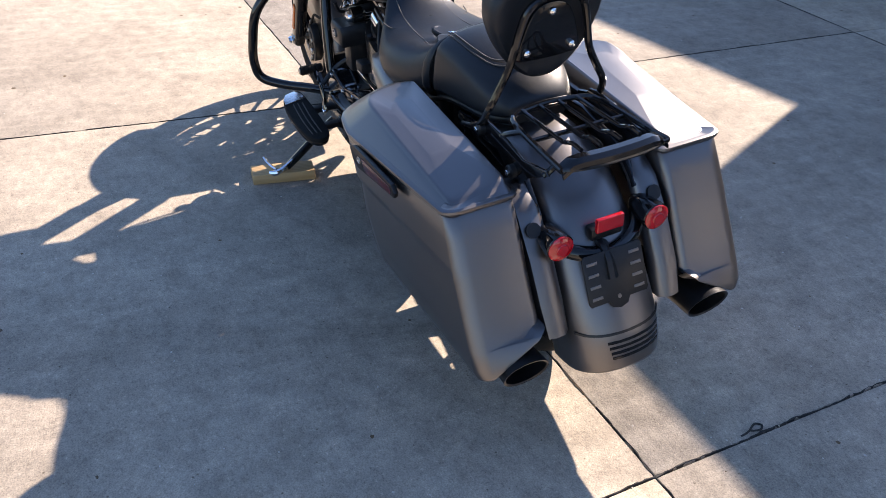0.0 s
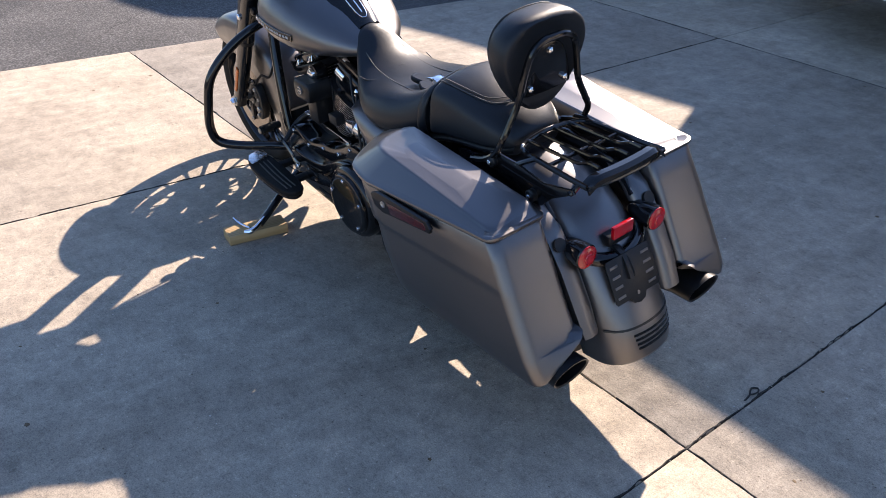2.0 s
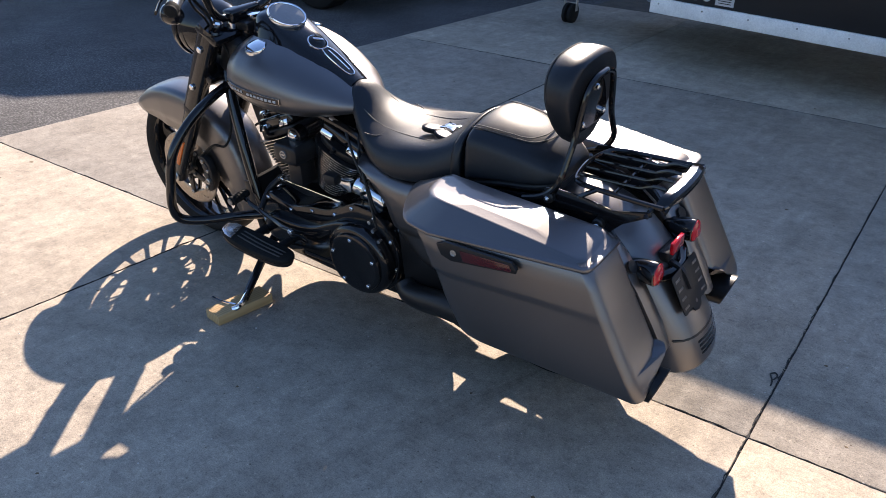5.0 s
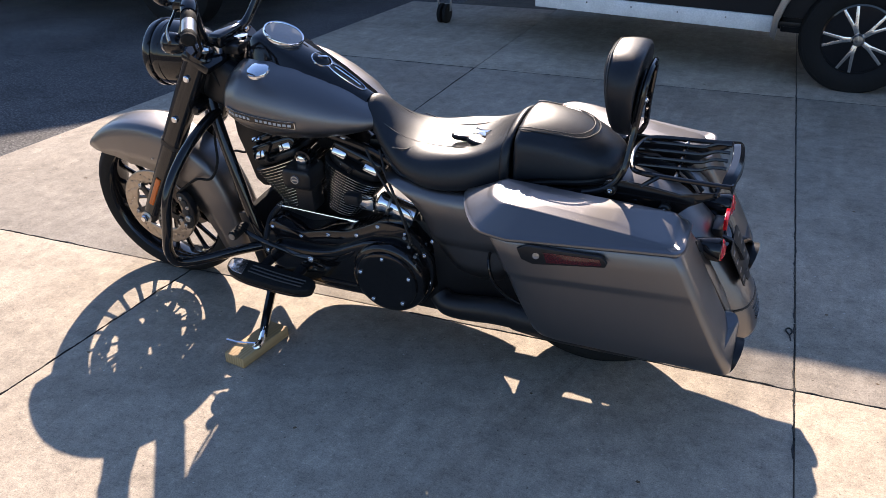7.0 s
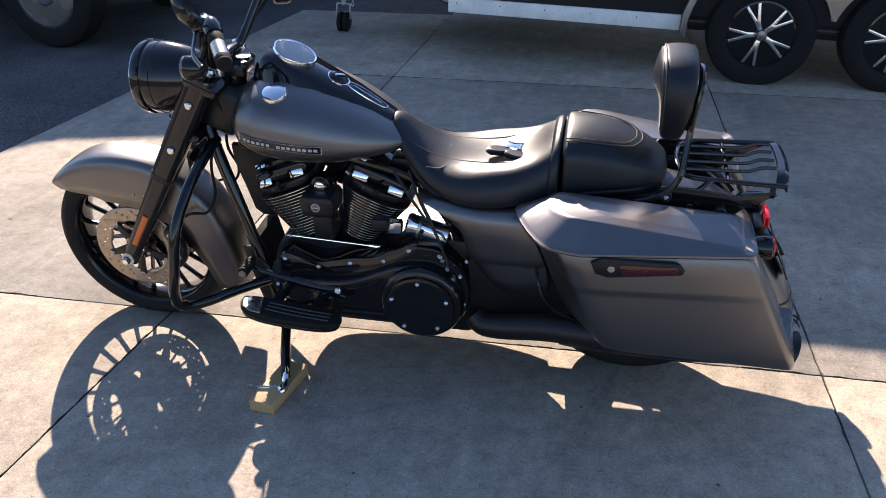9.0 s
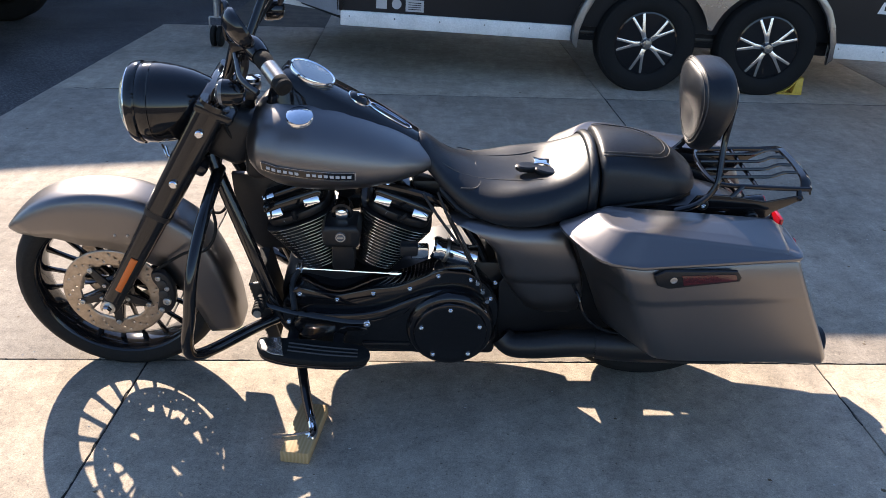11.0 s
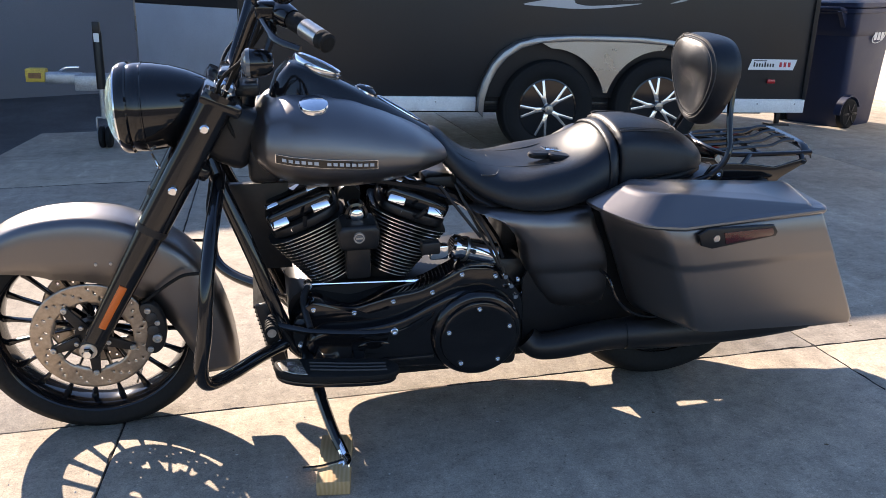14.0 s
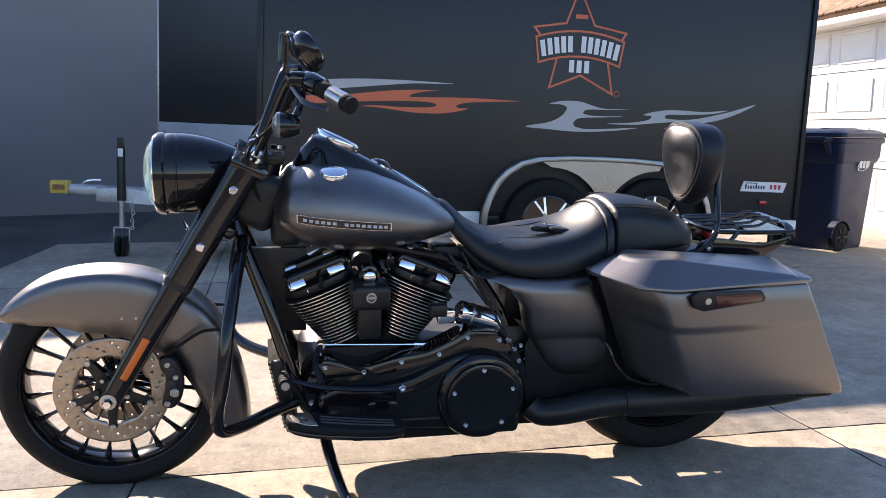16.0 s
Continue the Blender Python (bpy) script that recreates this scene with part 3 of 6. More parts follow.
    for k in range(12):
        if k == 5:
            continue
        u = -0.86 + k * 0.1565
        part("letter_bar", rbox((.034, .0015, .112), (cx - .005 + u * .315, y - .006, 1.60 - .055 * u * u), 0, m=Matrix.Rotation(radians(12 * u), 4, "Y")), DECAL_WHITE, badge)
    for k in range(3):
        part("letter_bar", rbox((.036, .0015, .085), (cx - .06 + k * .056, y - .004, 1.445), 0), DECAL_WHITE, badge)
    part("mark", rbox((.09, .0015, .03), (cx - .005, y - .004, 1.79), 0), DECAL_ORANGE, badge)
    part("mark", lathe([(.017, 0), (.021, 0), (.021, -.001), (.017, -.001)], (cx + .29, y - .002, 1.27), "y", 20, closed=True), DECAL_ORANGE, badge)
    # tongue, coupler, jack
    hy = yt - .02
    part("tongue_beam", rbox((1.02, .06, .10), (0, 0, 0), .005, m=Matrix.Translation((-2.62, yt - .30, .36)) @ Matrix.Rotation(radians(-27), 4, "Z")), WHITEMETAL, t)
    part("tongue_beam", rbox((1.02, .06, .10), (0, 0, 0), .005, m=Matrix.Translation((-2.62, yt + .26, .36)) @ Matrix.Rotation(radians(27), 4, "Z")), WHITEMETAL, t)
    part("tongue_plate", rbox((.30, .22, .11), (-3.05, hy, .365), .008), GALV, t)
    coup = part("coupler", rbox((.26, .09, .085), (-3.29, hy, .39), .02, 3), GALV, t, "galvanised ball coupler")
    part("lever", tube([(-3.32, hy, .435), (-3.27, hy - .01, .465), (-3.18, hy - .01, .47)], .008), CHROME, coup)
    part("coupler_end", rbox((.13, .11, .095), (-3.475, hy, .41), .008), YELLOW, coup, "yellow coupler lock with worn label")
    part("worn_label", rbox((.085, .002, .04), (-3.475, hy - .057, .41), 0), RUST, coup)
    jack = part("jack_tube", lathe([(.028, .33), (.032, .33), (.032, .72), (.026, .74), (.001, .74)], (-3.01, hy - .14, 0), "z", 20), SATIN, t, "tongue jack with twin castor wheels")
    part("inner_tube", lathe([(.02, .12), (.02, .33)], (-3.01, hy - .14, 0), "z", 16), GALV, jack)
    part("jack_head", rbox((.05, .05, .10), (-3.01, hy - .145, .75), .008), SATIN, jack)
    part("sticker", rbox((.036, .002, .06), (-3.01, hy - .172, .69), 0), DECAL_WHITE, jack)
    part("castor_fork", rbox((.11, .012, .012), (-3.01, hy - .14, .125), .003), GALV, jack)
    for s in (-1, 1):
        part("fork_leg", rbox((.006, .03, .12), (-3.01 + s * .055, hy - .14, .065), .002), GALV, jack)
        part("castor_wheel", lathe([(.02, -.018), (.062, -.02), (.078, -.012), (.078, .012), (.062, .02), (.02, .018)], (-3.01 + s * .024, hy - .14, -.018), "x", 28), RUBBER, jack)
    for k in range(9):
        z = .35 - k * .028
        part("chain_link", lathe([(.010, -.003), (.015, -.003), (.015, .003), (.010, .003)], (-2.93 + .004 * math.sin(k * 2), hy - .15, z), "x" if k % 2 else "y", 10, closed=True), GALV, t)
    part("step_pad", rbox((.16, .10, .012), (1.9, .08, .20), .003), SATIN, t)
    part("step_post", rbox((.03, .03, .12), (1.9, .08, .258), .003), SATIN, t)


trailer()


# ---- pickup truck ahead of the trailer ----
def truck():
    t = thing("pickup_truck", "dark grey pickup truck parked ahead of the trailer", "truck", pose(-3.95, 3.12, 0))
    side = [(-5.2, .62), (-5.2, 1.05), (-4.6, 1.12), (-3.6, 1.16), (-3.0, 1.72), (-1.9, 1.76), (-1.72, 1.22), (.0, 1.24), (.02, .62), (-.02, .52), (-.16, .50)]
    well = [(-.42 + .42 * math.cos(a), .40 + .42 * math.sin(a)) for a in [radians(15 + 150 * k / 8) for k in range(9)]]
    wellf = [(-4.25 + .42 * math.cos(a), .40 + .42 * math.sin(a)) for a in [radians(15 + 150 * k / 8) for k in range(9)]]
    bm = plate(side[:-2] + well + [(-.95, .49), (-3.75, .49)] + wellf + [(-4.75, .5)], .02, 1.92, .02)
    part("body", bm, TRUCKPAINT, t)
    part("side_window", plate([(-2.95, 1.27), (-2.7, 1.62), (-2.02, 1.64), (-1.9, 1.27)], .0, .024, .004), DIALGLASS, t)
    part("rear_bumper", rbox((.16, 1.86, .20), (.10, .97, .56), .03, 3), CHROME, t, "chrome rear step bumper")
    part("plate_holder", rbox((.012, .30, .16), (.186, .97, .57), .004), DECAL_GREY, t)
    for y in (.10, 1.84):
        part("tail_lamp", rbox((.05, .10, .34), (.02, y, .98), .012), RED, t)
    part("tailgate_handle", rbox((.02, .22, .07), (.035, .97, 1.08), .008), SATIN, t)
    for x in (-.42, -4.25):
        for y, s in ((.16, -1), (1.78, 1)):
            R, rim, w = .385, .225, .24
            tyre = part("truck_wheel", lathe([(rim, -w * .4), (rim + .02, -w * .48), (R * .85, -w * .5), (R * .96, -w * .42), (R, -w * .3), (R, w * .3), (R * .96, w * .42), (R * .85, w * .5), (rim + .02, w * .48), (rim, w * .4)], (x, y, R - .014), "y", 48, closed=True), RUBBER, t, "black tyre on a silver eight-hole steel wheel")
            part("rim", lathe([(rim + .012, s * w * .46), (rim - .008, s * w * .48), (rim - .02, s * w * .30), (rim - .07, s * w * .16), (.10, s * w * .28), (.085, s * w * .34), (.001, s * w * .34)], (x, y, R - .014), "y", 44), ALU, tyre)
            part("hub", lathe([(.07, 0), (.07, s * .035), (.055, s * .05), (.001, s * .05)], (x, y + s * w * .33, R - .014), "y", 24), CHROME, tyre)
            for k in range(8):
                a = 2 * math.pi * k / 8 + .2
                part("lug_nut", lathe([(.013, 0), (.013, s * .028), (.006, s * .034)], (x + .095 * math.cos(a), y + s * w * .29, R - .014 + .095 * math.sin(a)), "y", 6), CHROME, tyre)
                part("vent_hole", lathe([(.024, 0), (.024, s * .006)], (x + .158 * math.cos(a + .39), y + s * w * .235, R - .014 + .158 * math.sin(a + .39)), "y", 14), SATIN, tyre)


truck()


# ---- wheeled bin ----
def bin_cart():
    m = pose(3.53, 4.32, 0, 0, 0, 24)
    b = thing("wheeled_bin", "navy plastic wheeled refuse bin with closed lid", "bin", m)

    def rr(hx, hy, z, r=.05, ox=0.0, oy=0.0):
        pts = []
        for cx, cy, a0 in ((hx - r, hy - r, 0), (-hx + r, hy - r, 90), (-hx + r, -hy + r, 180), (hx - r, -hy + r, 270)):
            for k in range(5):
                a = radians(a0 + 22.5 * k)
                pts.append((cx + r * math.cos(a) + ox, cy + r * math.sin(a) + oy, z))
        return pts
    body = part("body", skin([rr(.235, .25, .0), rr(.24, .26, .03), rr(.285, .30, .74), rr(.30, .315, .755), rr(.315, .33, .80), rr(.32, .335, .93)]), BLUEBIN, b)
    part("rim", skin([rr(.33, .345, .915), rr(.338, .353, .925), rr(.338, .353, .955), rr(.33, .345, .962)]), BLUEBIN, b)
    lid = part("lid", skin([rr(.345, .36, .964), rr(.35, .365, .972), rr(.345, .36, 1.0), rr(.28, .29, 1.03), rr(.15, .15, 1.04)]), BLUEBIN, b, "closed domed lid")
    part("lid_rib", rbox((.5, .05, .02), (0, -.1, 1.035), .008), BLUEBIN, lid)
    part("handle", tube([(-.33, -.24, .93), (-.41, -.24, .955), (-.42, -.18, .955), (-.42, .18, .955), (-.41, .24, .955), (-.33, .24, .93)], .016, 10), BLUEBIN, b)
    for y in (-.22, .22):
        part("bracket", plate([(-.31, .80), (-.40, .93), (-.36, .95), (-.30, .93)], y - .02, y + .02, .004), BLUEBIN, b)
    part("axle", lathe([(.012, -.30), (.012, .30)], (-.21, 0, .12), "y", 12), SATIN, b)
    for y in (-.29, .29):
        wh = part("wheel", lathe([(.03, -.03), (.105, -.032), (.122, -.02), (.122, .02), (.105, .032), (.03, .03)], (-.21, y, .12), "y", 32), RUBBER, b)
        for k in range(6):
            a = k * math.pi / 3
            part("wheel_spoke", rbox((.075, .074, .016), (0, 0, 0), .004, m=Matrix.Translation((-.21, y, .12)) @ Matrix.Rotation(a, 4, "Y") @ Matrix.Translation((.055, 0, 0))), SATIN, wh)
        part("mudguard", skin([[(-.21 + r * math.cos(a), y + dy, .12 + r * math.sin(a)) for r, dy in ((.14, -.03), (.15, -.03), (.15, .03), (.14, .03))] for a in [math.radians(g) for g in range(20, 181, 20)]]), BLUEBIN, b)
    logo = part("badge", lathe([(.085, 0), (.095, 0), (.095, -.002), (.085, -.002)], (0, 0, 0), "y", 32, closed=True), DECAL_WHITE, b, "pale oval badge with plain bars")
    logo.matrix_basis = Matrix.Translation((.06, -.314, .73)) @ Matrix.Rotation(radians(4.5), 4, "X") @ Matrix.Rotation(radians(-14), 4, "Y") @ Matrix.Diagonal((1, 1, .5, 1))
    for k in range(3):
        bar = part("letter_bar", rbox((.036, .002, .062), (0, 0, 0), 0), DECAL_WHITE, b)
        bar.matrix_basis = pose(.01 + k * .05, -.3165, .735, 4.5)


bin_cart()


def wheel_chock():
    """A moulded wedge: base plate, curved ramp face, two open webs and a solid heel."""
    c = thing("wheel_chock", "yellow plastic wheel chock wedged under the trailer tyre", "wheel chock", pose(1.625, 3.352, 0))
    part("base_plate", rbox((.17, .12, .010), (.085, .06, .005), .002), YELLOW, c)
    ramp_line = [(.0, .010), (.045, .026), (.085, .055), (.118, .100), (.118, .088), (.09, .048), (.05, .0185), (.01, .0105)]
    part("ramp", plate(ramp_line, .0, .12, .001), YELLOW, c)
    part("heel", plate([(.105, .010), (.17, .010), (.165, .118), (.145, .118), (.118, .100)], .0, .12, .003), YELLOW, c)
    for y in (.02, .09):
        part("web", plate([(.055, .0105), (.066, .0105), (.10, .062), (.094, .060)], y, y + .008, .001), YELLOW, c)


wheel_chock()

# ---- motorcycle ----
# Its own axes: x to the rear, y to its right, z up, from the rear tyre's contact.
BIKE = Matrix.Translation((0, 0.0285, 0)) @ Matrix.Rotation(radians(2.2), 4, "Z") @ Matrix.Rotation(radians(6.0), 4, "X")
bike = thing("motorcycle", "charcoal satin touring motorcycle leaning on its side stand", "motorcycle", BIKE)
FW, RW = (-1.59, 0, .292), (0, 0, .308)

_bolts = {}


def bolt(x, y, z, r=.007, host=None, direction=-1, mat=None):
    """A socket-head bolt facing out to one side."""
    mat = mat or CHROME
    key = (r, direction, mat.name)
    host = host or bike
    if key not in _bolts:
        s = direction
        _bolts[key] = part("bolt", lathe([(r, 0), (r, s * r * .7), (r * .8, s * r * .9), (r * .5, s * r * .9), (r * .45, s * r * .4), (r * .02, s * r * .4)], (0, 0, 0), "y", 12), mat, host)
        _bolts[key].matrix_basis = pose(x, y, z)
    else:
        c = repeat(_bolts[key], pose(x, y, z))
        c.parent = host


def tyre(host, c, R, w, rim, mat=RUBBER):
    prof = [(rim, -w * .36), (rim + .012, -w * .43), (rim + (R - rim) * .45, -w * .5), (R - .030, -w * .47), (R - .012, -w * .34), (R - .003, -w * .17), (R, 0), (R - .003, w * .17), (R - .012, w * .34), (R - .030, w * .47), (rim + (R - rim) * .45, w * .5), (rim + .012, w * .43), (rim, w * .36)]
    return part("tyre", lathe(prof, c, "y", 72, closed=True), mat, host, "black road tyre", 50)


def disc_rotor(host, c, y, r_in, r_out):
    """A drilled brake rotor: a real ring with open holes, on a black carrier."""
    bm = bmesh.new()
    nr, na = 9, 150
    radii = [r_in + (r_out - r_in) * i / nr for i in range(nr + 1)]

    def inside(k):
        return .006 * (1 if (k // 9) % 2 else 0)
    grid = [[bm.verts.new((c[0] + (rr - (inside(k) if i == 0 else 0)) * math.cos(2 * math.pi * k / na), y, c[2] + (rr - (inside(k) if i == 0 else 0)) * math.sin(2 * math.pi * k / na))) for k in range(na)] for i, rr in enumerate(radii)]
    for i in range(nr):
        for k in range(na):
            if (i in (2,) and k % 10 == 0) or (i == 4 and k % 10 == 3) or (i == 6 and k % 10 == 6):
                continue
            bm.faces.new((grid[i][k], grid[i][(k + 1) % na], grid[i + 1][(k + 1) % na], grid[i + 1][k]))
    rotor = part("brake_rotor", bm, ROTOR, host, "drilled steel brake rotor", solid=.005)
    return rotor


def front_wheel():
    hub = part("front_wheel", lathe([(.02, -.07), (.045, -.07), (.048, -.05), (.034, -.03), (.034, .03), (.048, .05), (.045, .07), (.02, .07)], FW, "y", 32), SATIN, bike, "black front wheel with thin split spokes")
    tyre(hub, FW, .302, .125, .232)
    part("rim", lathe([(.236, -.052), (.240, -.047), (.236, -.040), (.231, -.02), (.229, 0), (.231, .02), (.236, .040), (.240, .047), (.236, .052), (.231, .048), (.225, .030), (.222, .012), (.222, -.012), (.225, -.030), (.231, -.048)], FW, "y", 72, closed=True), GLOSS, hub, "gloss black rim")
    for k in range(10):
        for s in (-1, 1):
            rings = []
            for u in range(7):
                f = u / 6
                r = .034 + f * .190
                th = s * (.157 - .025 * (1 - f))
                cx, cz = r * math.cos(th * (1.2 - .2 * f)), r * math.sin(th * (1.2 - .2 * f))
                hw = .0058 - .0016 * math.sin(math.pi * f) + .004 * max(0, f - .85) / .15
                hy = .012 - .005 * f
                off = s * .010 * (1 - f)
                rings.append([(cx, off - hy, cz - hw * .5), (cx, off - hy, cz + hw * .5), (cx, off - hy * .3, cz + hw), (cx, off + hy, cz + hw * .6), (cx, off + hy, cz - hw * .6), (cx, off - hy * .3, cz - hw)])
            mm = Matrix.Translation(FW) @ Matrix.Rotation(2 * math.pi * k / 10, 4, "Y")
            bm = skin(rings)
            ob = part("spoke", bm, GLOSS, hub)
            ob.matrix_basis = mm
    for y in (-.072, .067):
        r = disc_rotor(hub, FW, y, .097, .148)
        s = -1 if y < 0 else 1
        for k in range(5):
            a = 2 * math.pi * k / 5 + .35
            bm = plate([(.03, -.016), (.06, -.013), (.104, -.010), (.104, .010), (.06, .013), (.03, .016)], 0, s * .008, .002)
            arm = part("carrier_arm", bm, SATIN, hub)
            arm.matrix_basis = Matrix.Translation((FW[0], y, FW[2])) @ Matrix.Rotation(a, 4, "Y")
            bolt(FW[0] + .10 * math.cos(a), y + s * .006, FW[2] - .10 * math.sin(a), .008, hub, s, STEEL)
            bolt(FW[0] + .04 * math.cos(a), y + s * .010, FW[2] - .04 * math.sin(a), .006, hub, s, STEEL)
    part("axle_nut", lathe([(.014, 0), (.014, -.012), (.010, -.017), (.010, -.021), (.001, -.021)], (FW[0], -.143, FW[2]), "y", 6), CHROME, hub, "chrome axle nut")
    part("axle_washer", lathe([(.021, 0), (.021, -.005), (.001, -.005)], (FW[0], -.141, FW[2]), "y", 20), STEEL, hub)
    part("axle", lathe([(.012, -.15), (.012, .15)], FW, "y", 16), STEEL, hub)


front_wheel()


def rear_wheel():
    hub = part("rear_wheel", lathe([(.02, -.09), (.06, -.09), (.06, .09), (.02, .09)], RW, "y", 28), SATIN, bike, "black rear wheel under the fender")
    tyre(hub, RW, .315, .175, .222)
    part("rim", lathe([(.226, -.07), (.23, -.066), (.21, -.05), (.2, 0), (.21, .05), (.23, .066), (.226, .07), (.22, .05), (.216, 0), (.22, -.05)], RW, "y", 56, closed=True), GLOSS, hub)
    for k in range(10):
        ob = part("spoke", rbox((.17, .03, .016), (.125, 0, 0), .005), GLOSS, hub)
        ob.matrix_basis = Matrix.Translation(RW) @ Matrix.Rotation(2 * math.pi * k / 10, 4, "Y")
    part("pulley", lathe([(.05, -.125), (.11, -.125), (.115, -.12), (.115, -.095), (.05, -.095)], RW, "y", 48), SATIN, hub)
    part("drive_belt", tube([(-.02, -.11, .425), (-.30, -.115, .40), (-.47, -.115, .375), (-.52, -.115, .33), (-.47, -.115, .285), (-.30, -.112, .235), (-.02, -.11, .195)], .009, 8, 4, flat=1.4), RUBBER, bike)
    part("swing_arm", tube([(-.50, -.11, .31), (-.25, -.12, .31), (.03, -.13, .308)], .022, 10, 4), SATIN, bike)
    part("swing_arm", tube([(-.50, .11, .31), (-.25, .12, .31), (.03, .13, .308)], .022, 10, 4), SATIN, bike)


rear_wheel()


def fender(name, spine, half, depth, label, section=None, solid=.004):
    """A mudguard: a rounded section swept along a curve in the middle plane; half and depth vary along the run."""
    p = spline([(x, 0, z) for x, z in spine], 6)
    rings, n = [], len(p)
    for i, q in enumerate(p):
        f = i / (n - 1)
        d = (p[min(i + 1, n - 1)] - p[max(i - 1, 0)]).normalized()
        inward = Vector((d.z, 0, -d.x))
        if inward.z > 0 and abs(inward.z) > .4:
            inward = -inward
        if inward.dot(Vector((FW[0] if q.x < -1 else RW[0], 0, .3)) - q) < 0:
            inward = -inward
        h, dep = interp(f, half), interp(f, depth)
        row = []
        for a, b in section or ((-1, 1), (-1, .66), (-.995, .36), (-.96, .20), (-.86, .085), (-.66, .03), (-.34, .008), (0, 0), (.34, .008), (.66, .03), (.86, .085), (.96, .20), (.995, .36), (1, .66), (1, 1)):
            depth_here = dep * b if b > .2 else min(dep, .12) * b
            row.append(q + Vector((0, a * h, 0)) + inward * depth_here)
        rings.append(row)
    return part(name, skin(rings, closed=False, caps=False), PAINT, bike, label, 60, solid)


front = fender("front_fender", [(-1.868, .492), (-1.83, .536), (-1.77, .580), (-1.69, .608), (-1.59, .615), (-1.49, .598), (-1.40, .551), (-1.325, .485), (-1.275, .38), (-1.245, .27), (-1.235, .165)],
               [(0, .035), (.04, .062), (.1, .074), (.3, .08), (.8, .08), (1, .075)], [(0, .012), (.06, .05), (.15, .10), (.3, .15), (.42, .165), (.55, .17), (.75, .15), (.9, .12), (1, .09)], "charcoal satin wraparound front fender")
for x in (-1.555, -1.52):
    bolt(x, -.0795, .495, .004, front, -1, STEEL)
ROUND = [(0, 0), (.20, .008), (.40, .038), (.58, .09), (.74, .175), (.86, .28), (.94, .40), (.985, .56), (1, .78), (1, 1)]
rear = fender("rear_fender", [(-.18, .60), (-.10, .635), (0, .655), (.10, .648), (.20, .612), (.285, .545), (.347, .47), (.403, .39), (.442, .322), (.458, .272), (.463, .234)],
              [(0, .10), (.4, .114), (.75, .121), (1, .119)], [(0, .10), (.5, .13), (.8, .14), (1, .125)], "charcoal satin rear fender with lower louvres",
              [(-a, b) for a, b in ROUND[::-1]] + ROUND[1:])


def fender_x(z, y=0.0):
    """The fender's outer face near its lower edge."""
    return interp(z, [(.234, .463), (.272, .458), (.322, .442), (.39, .403), (.47, .347)]) - .125 * interp(abs(y) / .12, ROUND)


def fender_strip(name, z0, z1, y0, y1, out, mat, label=""):
    rows = []
    for k in range(15):
        y = y0 + (y1 - y0) * k / 14
        rows.append([(fender_x(z0, y) - .002, y, z0), (fender_x(z0, y) + out, y, z0), (fender_x(z1, y) + out, y, z1), (fender_x(z1, y) - .002, y, z1)])
    part(name, skin(rows), mat, rear, label)


fender_strip("trim_band", .322, .3265, -.110, .110, .0016, SATIN)
for k in range(4):
    z = .302 - k * .0125
    fender_strip("louvre", z, z + .0062, -.052 + .003 * k, .092 - .002 * k, .0022, GLOSS, "dark louvre slot")
for s in (-1, 1):
    rows = []
    for x, z, w in ((.20, .615, .060), (.255, .57, .066), (.312, .49, .066), (.362, .40, .066), (.392, .33, .060)):
        rows.append([(x - .03, s * (.118), z), (x - .006, s * .120, z), (x + .004, s * .132, z), (x + .006, s * (.118 + w * .6), z), (x + .002, s * (.112 + w), z), (x - .03, s * (.118 + w), z)])
    fil = part("filler_panel", skin(rows), PAINT, bike, "painted filler panel beside the fender", 50)
    part("port_plug", lathe([(.017, 0), (.017, .004), (.001, .004)], (.283, s * .155, .545), Vector((.8, 0, .55)), 20), SATIN, fil)


def bullet_light(x, y, z, s):
    body = part("turn_signal", lathe([(.006, -.078), (.016, -.072), (.025, -.052), (.030, -.026), (.0325, 0), (.0325, .010), (.030, .0125)], (x, y, z), "x", 28), GLOSS, bike, "gloss black bullet tail lamp")
    part("lens", lathe([(.0305, .009), (.0300, .0145), (.024, .0185), (.013, .021), (.001, .0215)], (x, y, z), "x", 28), RED, body, "red round lens")
    part("reflector", lathe([(.016, .0195), (.013, .0225), (.001, .023)], (x, y, z), "x", 16), RED, body)


for s in (-1, 1):
    bullet_light(.327, s * .122 + .002, .522, s)
part("light_bar", tube([(.27, -.12, .506), (.325, -.078, .488), (.352, 0, .480), (.325, .078, .488), (.27, .12, .506)], .017, 12, 6, flat=.8), GLOSS, bike, "gloss black curved lamp bar")
lamp = part("reflector_mount", rbox((.03, .08, .03), (.318, .001, .52), .006), SATIN, bike)
part("red_reflector", rbox((.012, .068, .034), (.336, .0015, .546), .003), RED, lamp, "red rectangular reflector")
plate_out = [(-.085, .055), (-.08, .062), (.08, .062), (.085, .055), (.085, -.045), (.08, -.052), (.03, -.052), (.022, -.066), (0, -.072), (-.022, -.066), (-.03, -.052), (-.08, -.052), (-.085, -.045)]
holder = part("plate_bracket", plate(plate_out, 0, .004, .0015, "x"), SATIN, bike, "empty black plate bracket with slots")
holder.matrix_basis = Matrix.Translation((.386, -.008, .440)) @ Matrix.Rotation(radians(-25.5), 4, "Y") @ Matrix.Diagonal((1, .89, 1, 1))
for s in (-1, 1):
    for k in range(4):
        part("slot", rbox((.003, .030, .007), (.0035, s * .060, .042 - k * .026), .001), PAINT, holder)
part("slot", lathe([(.005, 0), (.005, .002)], (.0035, 0, -.045), "x", 12), PAINT, holder)
part("bracket_arm", tube([(.325, -.004, .487), (.355, -.006, .477), (.382, -.008, .435)], .012, 8, 4, flat=2.4), SATIN, bike)


